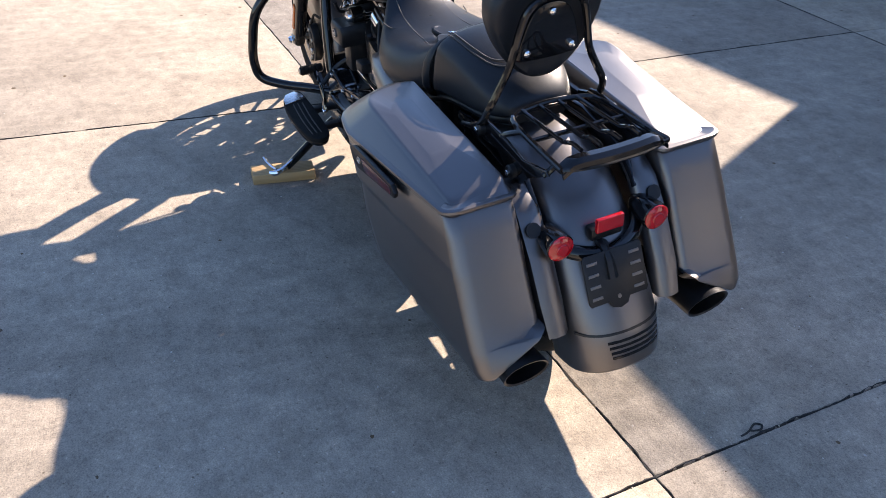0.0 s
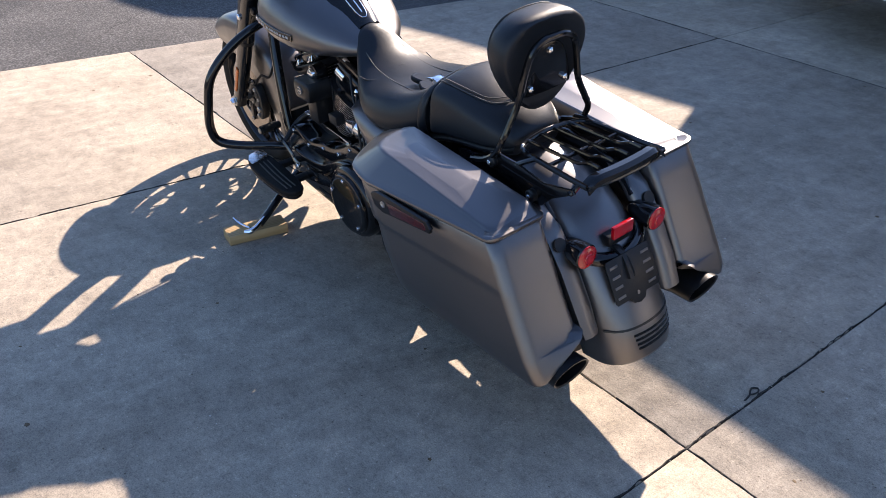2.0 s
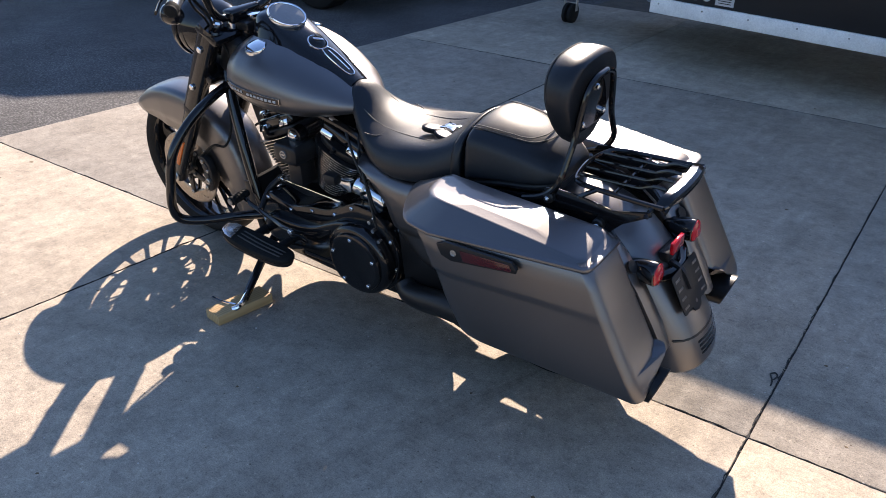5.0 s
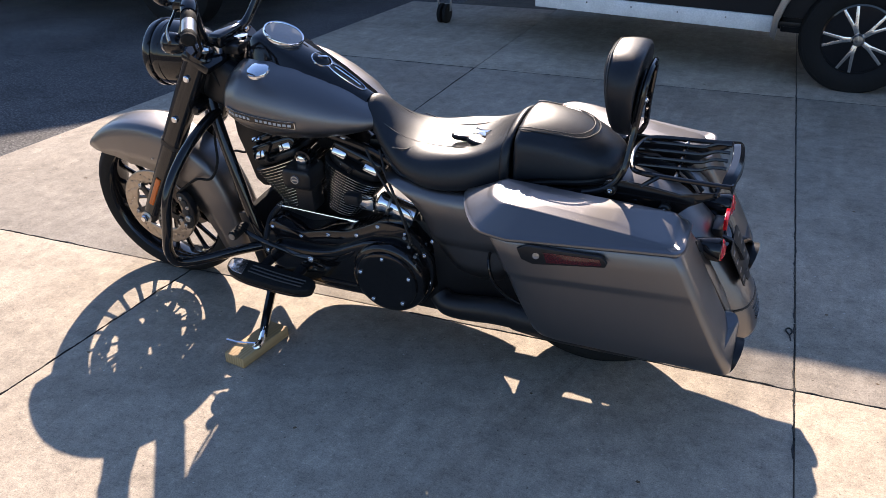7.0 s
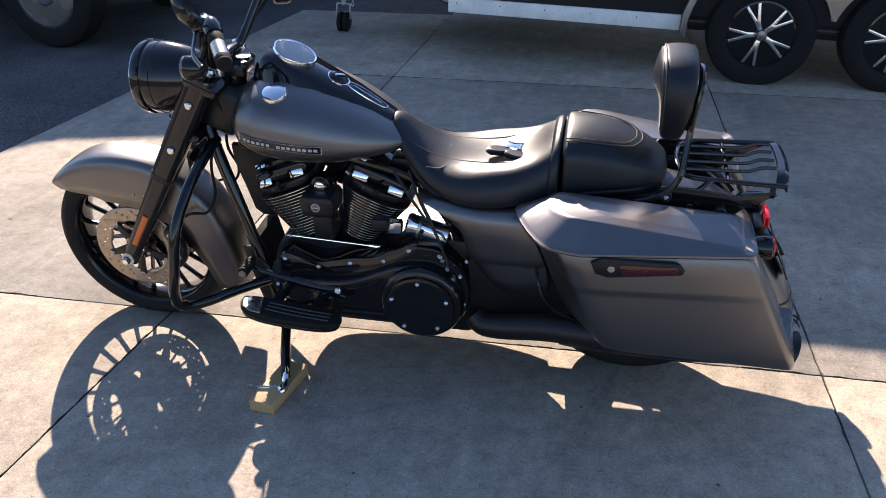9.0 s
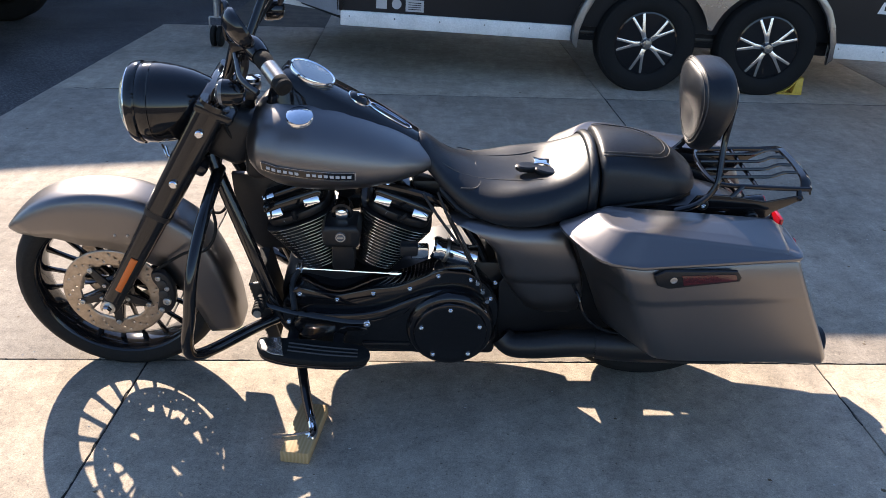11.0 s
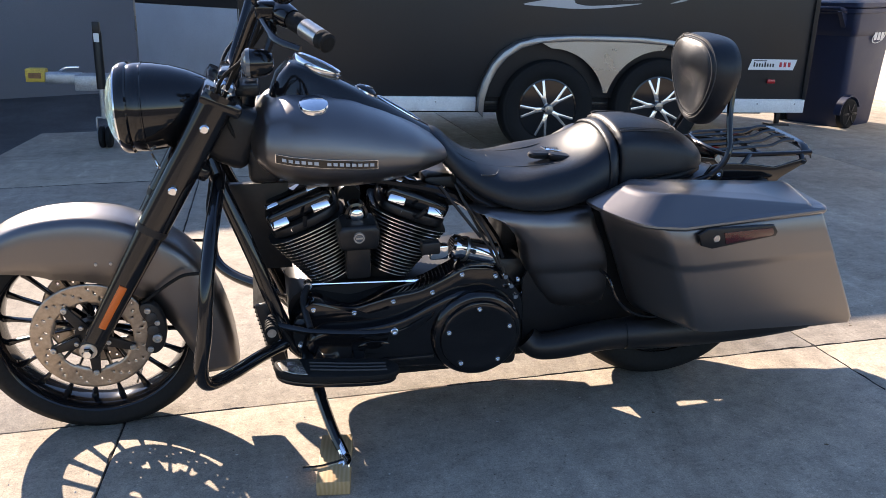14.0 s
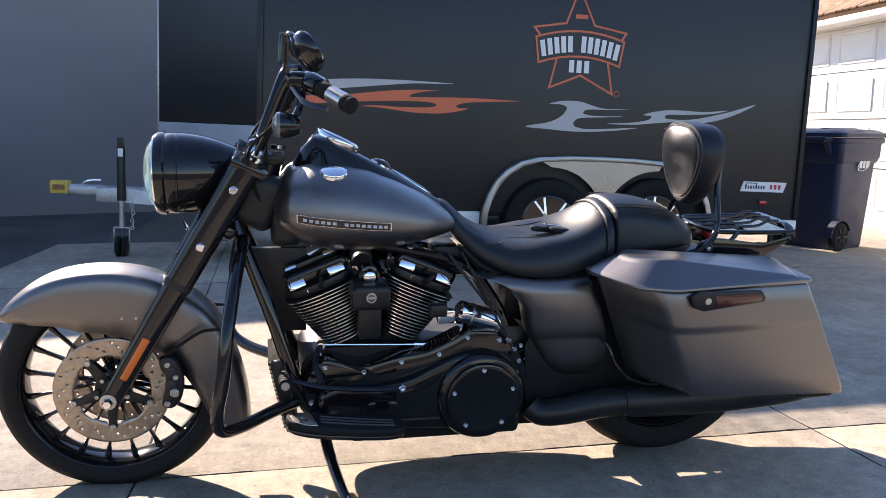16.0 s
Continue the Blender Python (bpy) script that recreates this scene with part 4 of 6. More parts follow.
# ---- tank ----
TANK = dict(
    hw=[(-1.165, .085), (-1.153, .135), (-1.125, .176), (-1.07, .201), (-1.0, .208), (-.92, .203), (-.84, .183), (-.76, .147), (-.70, .10), (-.655, .05)],
    top=[(-1.165, .818), (-1.153, .850), (-1.125, .884), (-1.07, .910), (-1.0, .913), (-.92, .893), (-.84, .858), (-.76, .815), (-.70, .775), (-.655, .745)],
    bot=[(-1.165, .755), (-1.15, .722), (-1.12, .695), (-1.07, .672), (-1.0, .660), (-.92, .660), (-.84, .668), (-.76, .685), (-.70, .700), (-.655, .715)])


def tank_side(x, z):
    hw, t, b = (interp(x, TANK[k]) for k in ("hw", "top", "bot"))
    c, h = b + (t - b) * .42, 0
    h = (t - c) if z > c else (c - b)
    u = min(1, abs(z - c) / h)
    e = 2.3 if z > c else 2.0
    return hw * (1 - u ** e) ** (1 / e)


def tank():
    xs = [p.x for p in spline([(a, 0, 0) for a, _ in TANK["hw"]], 3)]
    rings = []
    for x in xs:
        hw, t, b = (interp(x, TANK[k]) for k in ("hw", "top", "bot"))
        c = b + (t - b) * .42
        ring = []
        for k in range(36):
            a = 2 * math.pi * k / 36
            ca, sa = math.cos(a), math.sin(a)
            e = 2.3 if sa > 0 else 2.0
            r = (abs(ca) ** e + abs(sa) ** e) ** (-1 / e)
            ring.append((x, hw * ca * r, c + (t - c if sa > 0 else c - b) * sa * r))
        rings.append(ring)
    tk = part("fuel_tank", skin(rings), PAINT, bike, "charcoal satin teardrop fuel tank", 60)
    s = tk.modifiers.new("smooth", "SUBSURF")
    s.levels = s.render_levels = 1

    def strip(z_off0, z_off1, x0, x1, out, name, mat, label=""):
        for side in (-1, 1):
            top_row, bot_row = [], []
            for k in range(13):
                x = x0 + (x1 - x0) * k / 12
                zc = .778 - .022 * (x + 1.11) / .235
                for row, z in ((top_row, zc + z_off1), (bot_row, zc + z_off0)):
                    row.append((x, side * (tank_side(x, z) + out), z))
            back = [[(x, y - side * .003, z) for x, y, z in r] for r in (top_row, bot_row)]
            bm = skin([top_row, bot_row, back[1], back[0]], closed=False, caps=False, loop=True)
            part(name, bm, mat, tk, label)
    strip(-.0105, .0105, -1.111, -.873, .0045, "badge_border", MACHINED, "silver bordered tank badge strip")
    strip(-.0095, .0095, -1.109, -.875, .0055, "badge", GLOSS, "black badge strip with plain bars")
    for k in range(15):
        if k == 6:
            continue
        x = -1.096 + k * .0145
        strip(-.0037, .0037, x, x + .0098, .0066, "badge_bar", DECAL_GREY)
    # console with speedometer
    prof = [(-1.115, .885, .038), (-1.095, .935, .053), (-1.062, .968, .064), (-1.03, .962, .070), (-.96, .929, .072), (-.89, .893, .066), (-.82, .856, .056), (-.75, .812, .046), (-.715, .792, .038)]
    rings = []
    for x, z, w in prof:
        zb = interp(x, TANK["top"]) - .02
        rings.append([(x, -w * 1.35, zb), (x, -w * 1.15, zb + (z - zb) * .5), (x, -w, z - .010), (x, -w * .85, z - .001), (x, 0, z + .003), (x, w * .85, z - .001), (x, w, z - .010), (x, w * 1.15, zb + (z - zb) * .5), (x, w * 1.35, zb)])
    con = part("console", skin(rings, caps=True), GLOSS, bike, "gloss black tank console", 45)
    ax = Vector((.42, 0, .91))
    part("speedometer", lathe([(.056, -.014), (.062, -.006), (.063, .004), (.061, .008), (.057, .007), (.055, .004), (.001, .004)], (-.994, 0, .953), ax, 40), CHROME, con, "round speedometer with chrome bezel")
    part("dial", lathe([(.0565, .0055), (.001, .0065)], (-.994, 0, .953), ax, 40), DIALGLASS, con, "dark dial under glass")
    ax2 = Vector((.46, 0, .89))
    part("ignition_knob", lathe([(.029, 0), (.029, .006), (.024, .011), (.015, .014), (.013, .011), (.001, .011)], (-.874, 0, .885), ax2, 32), GLOSS, con, "low black ignition switch with a chrome ring")
    part("ignition_lever", rbox((.034, .009, .008), (0, 0, 0), .003, 2, Matrix.Translation(Vector((-.874, 0, .885)) + ax2.normalized() * .013) @ Matrix.Rotation(radians(27), 4, "Y") @ Matrix.Rotation(.9, 4, "Z")), CHROME, con)
    part("knob_ring", lathe([(.030, .0), (.034, .0), (.033, .006), (.030, .006)], (-.874, 0, .883), ax2, 28, closed=True), CHROME, con)
    part("console_trim", tube([(-.842, -.012, .872), (-.81, -.020, .853), (-.752, -.015, .817), (-.735, 0, .808), (-.752, .015, .817), (-.81, .020, .853), (-.842, .012, .872)], .0020, 6, 5, closed=True), CHROME, con)
    part("console_trim", tube([(-.83, 0, .868), (-.78, 0, .838), (-.75, 0, .819)], .002, 6, 4), CHROME, con)
    for s in (-1, 1):
        part("fuel_cap", lathe([(.035, -.012), (.036, .003), (.033, .008), (.026, .011), (.011, .013), (.001, .0135)], (-1.015, s * .126, .884), Vector((.03, s * .34, .93)), 40), CHROME, tk, "polished chrome tank cap")

tank()


# ---- seat ----
SEAT = [  # x, half width, bottom, top at the middle, top at the shoulder
    (-.732, .030, .750, .778, .772), (-.718, .050, .735, .797, .786), (-.69, .072, .710, .790, .775), (-.655, .097, .670, .752, .734), (-.61, .130, .632, .722, .702),
    (-.55, .166, .606, .702, .686), (-.49, .186, .594, .694, .690), (-.43, .192, .590, .690, .704), (-.365, .186, .598, .697, .710), (-.302, .170, .612, .736, .732), (-.262, .158, .622, .778, .756), (-.240, .152, .628, .791, .764)]
PILLION = [
    (-.238, .148, .632, .796, .766), (-.215, .147, .640, .802, .770), (-.17, .143, .652, .804, .766), (-.11, .137, .660, .797, .756), (-.05, .128, .664, .778, .740), (0, .110, .668, .752, .720), (.035, .086, .674, .727, .704), (.05, .056, .684, .708, .695)]


def seat_ring(row):
    x, hw, b, t, sh = row
    pts = []
    for a, z in ((-.90, b), (-.99, b + (sh - b) * .2), (-1, b + (sh - b) * .42), (-.955, b + (sh - b) * .66), (-.86, b + (sh - b) * .86), (-.69, sh), (-.45, sh + (t - sh) * .55), (-.2, sh + (t - sh) * .92), (0, t)):
        pts.append((x, a * hw, z))
    return pts + [(x, -y, z) for x, y, z in pts[-2::-1]]


def pad_ring(row):
    x, hw, b, t, sh = row
    pts = [(x, a * hw, z) for a, z in ((-.96, b), (-1.02, b + (sh - b) * .15), (-1.0, b + (sh - b) * .45), (-.965, b + (sh - b) * .74), (-.92, b + (sh - b) * .94), (-.82, sh + (t - sh) * .24), (-.62, sh + (t - sh) * .64), (-.3, sh + (t - sh) * .94), (0, t))]
    return pts + [(x, -y, z) for x, y, z in pts[-2::-1]]


def stitch(host, pts, r=.0016):
    part("stitching", tube(pts, r, 6, 4), THREAD, host)


def seat():
    st = part("rider_seat", skin([seat_ring(r) for r in SEAT]), LEATHER, bike, "black leather rider seat, deeply dished", 70)
    pl = part("pillion_seat", skin([pad_ring(r) for r in PILLION]), LEATHER, bike, "black leather pillion pad", 70)
    for ob in (st, pl):
        m = ob.modifiers.new("smooth", "SUBSURF")
        m.levels = m.render_levels = 2
    strap = []
    for k in (0, 1, 2, 3):
        x = -.262 + k * .0085
        lift = .003 if k in (1, 2) else .0
        strap.append(seat_ring((x, .161 - .003 * k + lift, .628, .779 + .004 * k + lift, .758 + .003 * k + lift)))
    part("grab_strap", skin(strap, closed=False, caps=False), LEATHER, bike, "black strap across the seat", 70, .005)

    def on(table, x, f):
        """A point on the seat's upper skin, f across its half width."""
        hw, t, sh = (interp(x, [(r[0], r[k]) for r in table]) for k in (1, 3, 4))
        a = abs(f)
        z = t + (sh - t) * (a / .7) ** 1.6 if a < .7 else sh - (sh - interp(x, [(r[0], r[2]) for r in table])) * .08 * (a - .7) / .18
        if table is PILLION:
            z = sh + (t - sh) * interp(a, [(0, 1), (.3, .94), (.62, .64), (.82, .24)]) + .001
        return (x, f * hw, z + .0005)
    for s in (-1, 1):
        stitch(st, [on(SEAT, x, s * f) for x, f in ((-.65, .62), (-.60, .50), (-.54, .42), (-.48, .40), (-.42, .42), (-.36, .5))])
        stitch(st, [on(SEAT, x, s * f) for x, f in ((-.60, .92), (-.56, .72), (-.545, .5), (-.55, .25), (-.555, 0))])
    stitch(pl, [on(PILLION, x, f) for x, f in ((-.225, -.62), (-.2, -.62), (-.12, -.60), (-.07, -.5), (-.045, -.25), (-.04, 0), (-.045, .25), (-.07, .5), (-.12, .60), (-.2, .62), (-.225, .62))])
    stitch(pl, [on(PILLION, x, f) for x, f in ((-.225, -.68), (-.2, -.68), (-.11, -.66), (-.055, -.55), (-.03, -.27), (-.024, 0), (-.03, .27), (-.055, .55), (-.11, .66), (-.2, .68), (-.225, .68))])
    part("seat_base", skin([seat_ring((x, hw * .9, b - .02, b + .02, b + .015)) for x, hw, b, t, sh in SEAT[3:] + PILLION[1:-1]]), SATIN, bike)


seat()


def backrest():
    """Shield-shaped pad on a bent bar."""
    m = Matrix.Translation((.048, -.008, .905)) @ Matrix.Rotation(radians(5.5), 4, "Y")
    half = [(.070, .106), (.118, .074), (.134, .022), (.112, -.044), (.074, -.096), (.034, -.124)]
    out = smooth2([(0, .113)] + half + [(0, -.130)] + [(-a, b) for a, b in half[::-1]], 4)
    swell = lambda x, b: x * (1.0 + 3.2 * b) if x < 0 else x
    rings = []
    for xx, s in ((.026, .80), (.031, .92), (.025, .985), (.006, 1.0), (-.016, .985), (-.030, .945), (-.037, .895), (-.0385, .872), (-.0365, .862), (-.040, .845), (-.046, .72), (-.050, .45), (-.0515, .2)):
        rings.append([(swell(xx, b), a * s, b * s + (.004 if xx < -.03 else 0)) for a, b in out])
    pad = part("backrest_pad", skin(rings), LEATHER, bike, "black leather shield-shaped backrest pad", 55)
    pad.matrix_basis = m
    for s, xx in ((.83, -.0415), (.905, -.0365)):
        stitch(pad, [(swell(xx, b), a * s, b * s + .004) for a, b in out[::4]] + [(swell(xx, out[0][1]), out[0][0] * s, out[0][1] * s + .004)])
    part("back_plate", plate(smooth2([(0, .05), (.045, .03), (.075, -.055), (.06, -.075), (-.06, -.075), (-.075, -.055), (-.045, .03)], 3), .030, .040, .002, "x"), GLOSS, pad, "black triangular plate behind the pad")
    for y, z in ((0, .03), (.055, -.055), (-.055, -.055)):
        part("dome_bolt", lathe([(.009, 0), (.008, .005), (.004, .008), (.001, .009)], (.040, y, z), "x", 14), CHROME, pad)
    bar = [(-.03, -.158, .655), (.02, -.158, .672), (.055, -.153, .698), (.074, -.146, .735), (.080, -.125, .775), (.086, -.098, .83), (.094, -.082, .90), (.100, -.066, .945), (.103, -.034, .965), (.104, 0, .968)]
    full = bar + [(x, -y, z) for x, y, z in bar[-2::-1]]
    full = [(x, y - .006 * min(1, max(0, (z - .70) / .15)), z) for x, y, z in full]
    part("sissy_bar", tube(full, .0085, 10, 5), GLOSS, bike, "gloss black bent backrest bar")


backrest()


def rack():
    z = .711
    loop = [(.338, -.127, z + .002), (.28, -.123, z), (.19, -.118, z), (.115, -.110, z), (.085, -.085, z), (.072, 0, z + .002), (.085, .085, z), (.115, .110, z), (.19, .118, z), (.28, .123, z), (.338, .127, z + .002)]
    r = part("luggage_rack", tube(loop, .0068, 10, 5), GLOSS, bike, "gloss black luggage rack with slim bars")
    rows = []
    for k in range(13):
        v = -1 + k / 6
        y, bow = .126 * v, .012 * (1 - v * v)
        h = .021 * (1 - max(0, abs(v) - .80) / .20)
        rows.append([(.313 + bow, y, z + h - .004), (.315 + bow, y, z + h), (.332 + bow, y, z + h + .001), (.343 + bow, y, z + h - .006), (.345 + bow, y, z + h - .016), (.341 + bow, y, z + h - .016), (.337 + bow, y, z + h - .008), (.330 + bow, y, z + h - .004)])
    part("rack_end", skin(rows), GLOSS, r, "curved gloss black end strap")
    part("rear_bar", tube([(.338, -.127, z + .002), (.350, -.06, z), (.352, 0, z), (.350, .06, z), (.338, .127, z + .002)], .0055, 8, 4), GLOSS, r)
    for y in (-.070, -.024, .024, .070):
        part("rack_bar", tube([(.082, y, z + .003), (.20, y, z + .006), (.238, y, z + .007), (.256, y, z + .010), (.274, y, z + .018), (.290, y, z + .022), (.318, y, z + .022)], .0048, 8, 5), GLOSS, r)
    part("cross_bar", tube([(.20, -.116, z - .003), (.20, .116, z - .003)], .0055, 8, 2), GLOSS, r)
    for s in (-1, 1):
        side = part("rack_bracket", plate([(.012, .668), (.03, .695), (.06, .700), (.13, .696), (.22, .682), (.312, .704), (.318, .694), (.245, .652), (.212, .618), (.17, .612), (.11, .652), (.05, .646), (.022, .650)], s * .140, s * .148, .002), GLOSS, bike, "black docking bracket")
        part("rack_leg", tube([(.12, s * .144, .69), (.14, s * .132, .702), (.16, s * .116, z)], .0065, 8, 4), GLOSS, r)
        part("rack_leg", tube([(.305, s * .15, .692), (.308, s * .135, .700), (.31, s * .124, z)], .007, 8, 4), GLOSS, r)
        for x, zz in ((.044, .675), (.186, .639)):
            part("dock_bush", lathe([(.016, 0), (.016, s * .012), (.012, s * .015), (.001, s * .015)], (x, s * .148, zz), "y", 20), SATIN, side)
            bolt(x, s * .162, zz, .0065, side, s)
        part("fender_strut", plate([(-.12, .60), (-.12, .64), (.03, .655), (.2, .625), (.26, .56), (.25, .54), (.18, .59), (.03, .61)], s * .119, s * .132, .003), GLOSS, bike)


rack()


# ---- saddlebags ----
def bag_outline(nose=False):
    """Plan of a bag in unit lengths: u from front to rear, v from the inner to the outer side."""
    ring = []
    for k in range(7):
        g = radians(15 * k)
        ring.append((.965 + .035 * math.cos(g), .80 + .20 * math.sin(g)))
    front = ((.30, 1.0), (.25, .996), (.215, .987), (.175, .970), (.142, .930), (.112, .850), (.078, .71), (.048, .55), (.022, .37), (.006, .21), (.008, .10), (.030, .03), (.065, 0)) if nose else \
        ((.30, 1.0), (.236, 1.0), (.219, .99), (.205, .955), (.192, .90), (.168, .79), (.136, .64), (.104, .49), (.070, .33), (.045, .20), (.045, .10), (.055, .03), (.08, 0))
    for u, v in front:
        ring.append((u, v))
    for k in range(5):
        g = radians(270 + 22.5 * k)
        ring.append((.97 + .03 * math.cos(g), .12 + .12 * math.sin(g)))
    return ring


def bag_point(u, v, s):
    """A place on the bag, s from its top seam (0) to its bottom (1)."""
    f = Vector((-.338, .626)).lerp(Vector((-.222, .330)), s)
    r = Vector((.257, .622)).lerp(Vector((.424, .288)), s)
    yo = interp(u, [(0, -.368), (.15, -.385), (.3, -.393), (.6, -.386), (1, -.340 - .022 * s)]) - .004 * math.sin(math.pi * s) + .008 * s
    return Vector((f.x + (r.x - f.x) * u, -.185 + (yo + .185) * v, f.y + (r.y - f.y) * u - .008 * math.sin(math.pi * u) * (1 - s)))


def bag_ring(s, grow=0.0, notch=0.0, crease=0.0):
    pts = []
    for u, v in bag_outline():
        p = bag_point(u, v, s)
        if v > .5:
            p.y += crease * max(0, 1 - u / .75)
        p.x += (u - .5) * 2 * grow
        p.y -= (v - .5) * 2 * grow
        p.z += notch * max(0, 1 - v * 1.9) * max(0, (u - .35) / .65)
        pts.append(p)
    return pts


def bag(side):
    flip = (lambda b: mirror(b)) if side > 0 else (lambda b: b)
    rings = [bag_ring(0, -.004)] + [bag_ring(s) for s in (.02, .15, .30)] + [bag_ring(.335), bag_ring(.36, crease=.010)] + [bag_ring(s, -.001, .02 * (s > .8), crease=.008 * (s < .45)) for s in (.40, .6, .8)] + [bag_ring(.93, -.002, .07), bag_ring(.985, -.008, .085), bag_ring(1.0, -.022, .09)]
    b = part("saddlebag", flip(skin(rings)), PAINT, bike, "charcoal satin stretched saddlebag", 40)

    def lid_ring(lift, inset, grow=0.0, slope=((0, 0),)):
        """inset: how far the front, rear, outer and inner edges draw in, in unit lengths."""
        pts = []
        for u, v in bag_outline(True):
            u2 = .5 - (.5 - u) * (1 - 2 * inset[0]) if u < .5 else .5 + (u - .5) * (1 - 2 * inset[1])
            side_in = inset[2] if not isinstance(inset[2], list) else interp(u2, inset[2])
            v2 = .5 + (v - .5) * (1 - 2 * (side_in if v > .5 else inset[3]))
            p = bag_point(u2, v2, 0)
            p.x += (u - .5) * 2 * grow
            p.y -= (v - .5) * 2 * grow
            p.z += interp(u2, lift) + interp(u2, slope) * (.45 - v2)
            pts.append(p)
        return pts
    flat = (0, 0, 0, 0)
    hi = [(.13, .056), (.20, .068), (.27, .0745), (.36, .0725), (.5, .064), (.7, .050), (.88, .033), (1, .021)]
    ridge = [(.12, .28), (.5, .24), (.85, .20), (1, .13)]
    tilt = [(0, .0), (.3, .0), (.7, .02), (1, .03)]
    less = lambda d: [(a, b - d) for a, b in hi]
    more = lambda d: [(a, b + d) for a, b in ridge]
    lr = [lid_ring([(0, .002)], flat, .001), lid_ring([(0, .003)], flat, .0055), lid_ring([(0, .007)], flat, .0075), lid_ring([(0, .012)], flat, .0065), lid_ring([(0, .0145)], (.004, .004, .008, .008), .003),
          lid_ring([(0, .017), (.9, .017), (1, .014)], (.008, .006, .016, .014), .002),
          lid_ring(less(.005), (.122, .036, more(-.020), .042), 0, tilt), lid_ring(less(.0015), (.134, .045, more(-.004), .05), 0, tilt), lid_ring(hi, (.150, .056, more(.016), .062), 0, tilt), lid_ring([(a, b + .003) for a, b in hi], (.34, .3, .42, .30), 0, tilt)]
    between = lambda p, q, f: [Vector(a).lerp(Vector(c), f) for a, c in zip(p, q)]
    lr = lr[:6] + [between(lr[5], lr[6], .10), between(lr[5], lr[6], .90)] + lr[6:9] + [between(lr[8], lr[9], .10), between(lr[8], lr[9], .9), lr[9]]
    part("lid", flip(skin(lr)), PAINT, b, "faceted hard lid with a rolled lip", 38)
    part("seal", flip(skin([bag_ring(0, -.001), [(x, y, z + .004) for x, y, z in bag_ring(0, -.001)]], caps=False)), SATIN, b)
    # latch: black plinth, lock and red reflector
    pl = [(-.134, .612), (-.108, .625), (.078, .618), (.092, .600), (.088, .588), (-.092, .571), (-.122, .582)]
    bm = plate(pl, 0, -.013, .004)
    hold = part("latch", bm, SATIN, b, "black latch with lock and dark red reflector")
    mm = Matrix.Translation((0, -.3845 if side < 0 else .3845, 0)) @ Matrix.Rotation(radians(4.5) * (1 if side < 0 else -1), 4, "Z")
    if side > 0:
        mm = mm @ Matrix.Diagonal((1, -1, 1, 1))
    hold.matrix_basis = mm
    part("red_reflector", plate([(-.066, .612), (.072, .612), (.079, .598), (.075, .592), (-.056, .582)], -.0125, -.0148, .001), DARKRED, hold)
    part("lock", lathe([(.0092, -.0125), (.0088, -.0148), (.006, -.0152), (.005, -.0138), (.001, -.0138)], (-.084, 0, .5985), "y", 20), STEEL, hold)


for s in (-1, 1):
    bag(s)


def side_panels():
    for s in (-1, 1):
        front = [(.30, -.395), (.335, -.415), (.37, -.438), (.41, -.462), (.446, -.481), (.49, -.490), (.523, -.499), (.552, -.520), (.582, -.555), (.602, -.620), (.61, -.635)]
        rear = [(.30, -.262), (.33, -.240), (.40, -.240), (.50, -.268), (.56, -.30), (.61, -.31)]
        swell = [(.30, .120), (.306, .150), (.325, .166), (.37, .178), (.424, .187), (.434, .188), (.442, .196), (.47, .201), (.52, .205), (.565, .205), (.588, .196), (.602, .178), (.61, .140)]
        rings = []
        for z, y in swell:
            a, c = interp(z, front), interp(z, rear)
            w = min(.05, (c - a) * .3)
            rings.append([(a + .004, s * .10, z), (a, s * (y - .050), z), (a + .004, s * (y - .028), z), (a + .016, s * (y - .012), z), (a + w, s * (y - .003), z), ((a + c) / 2, s * y, z), (c - .02, s * (y - .002), z), (c - .006, s * (y - .008), z), (c, s * (y - .024), z), (c, s * .10, z)])
        part("side_cover", skin(rings), PAINT, bike, "charcoal satin side cover with a creased lower edge", 45)
        part("frame_rail", tube([(-1.16, s * .045, .74), (-.90, s * .045, .675), (-.66, s * .06, .62), (-.56, s * .08, .52), (-.51, s * .085, .40), (-.50, s * .09, .25)], .014, 10, 5), GLOSS, bike)


side_panels()


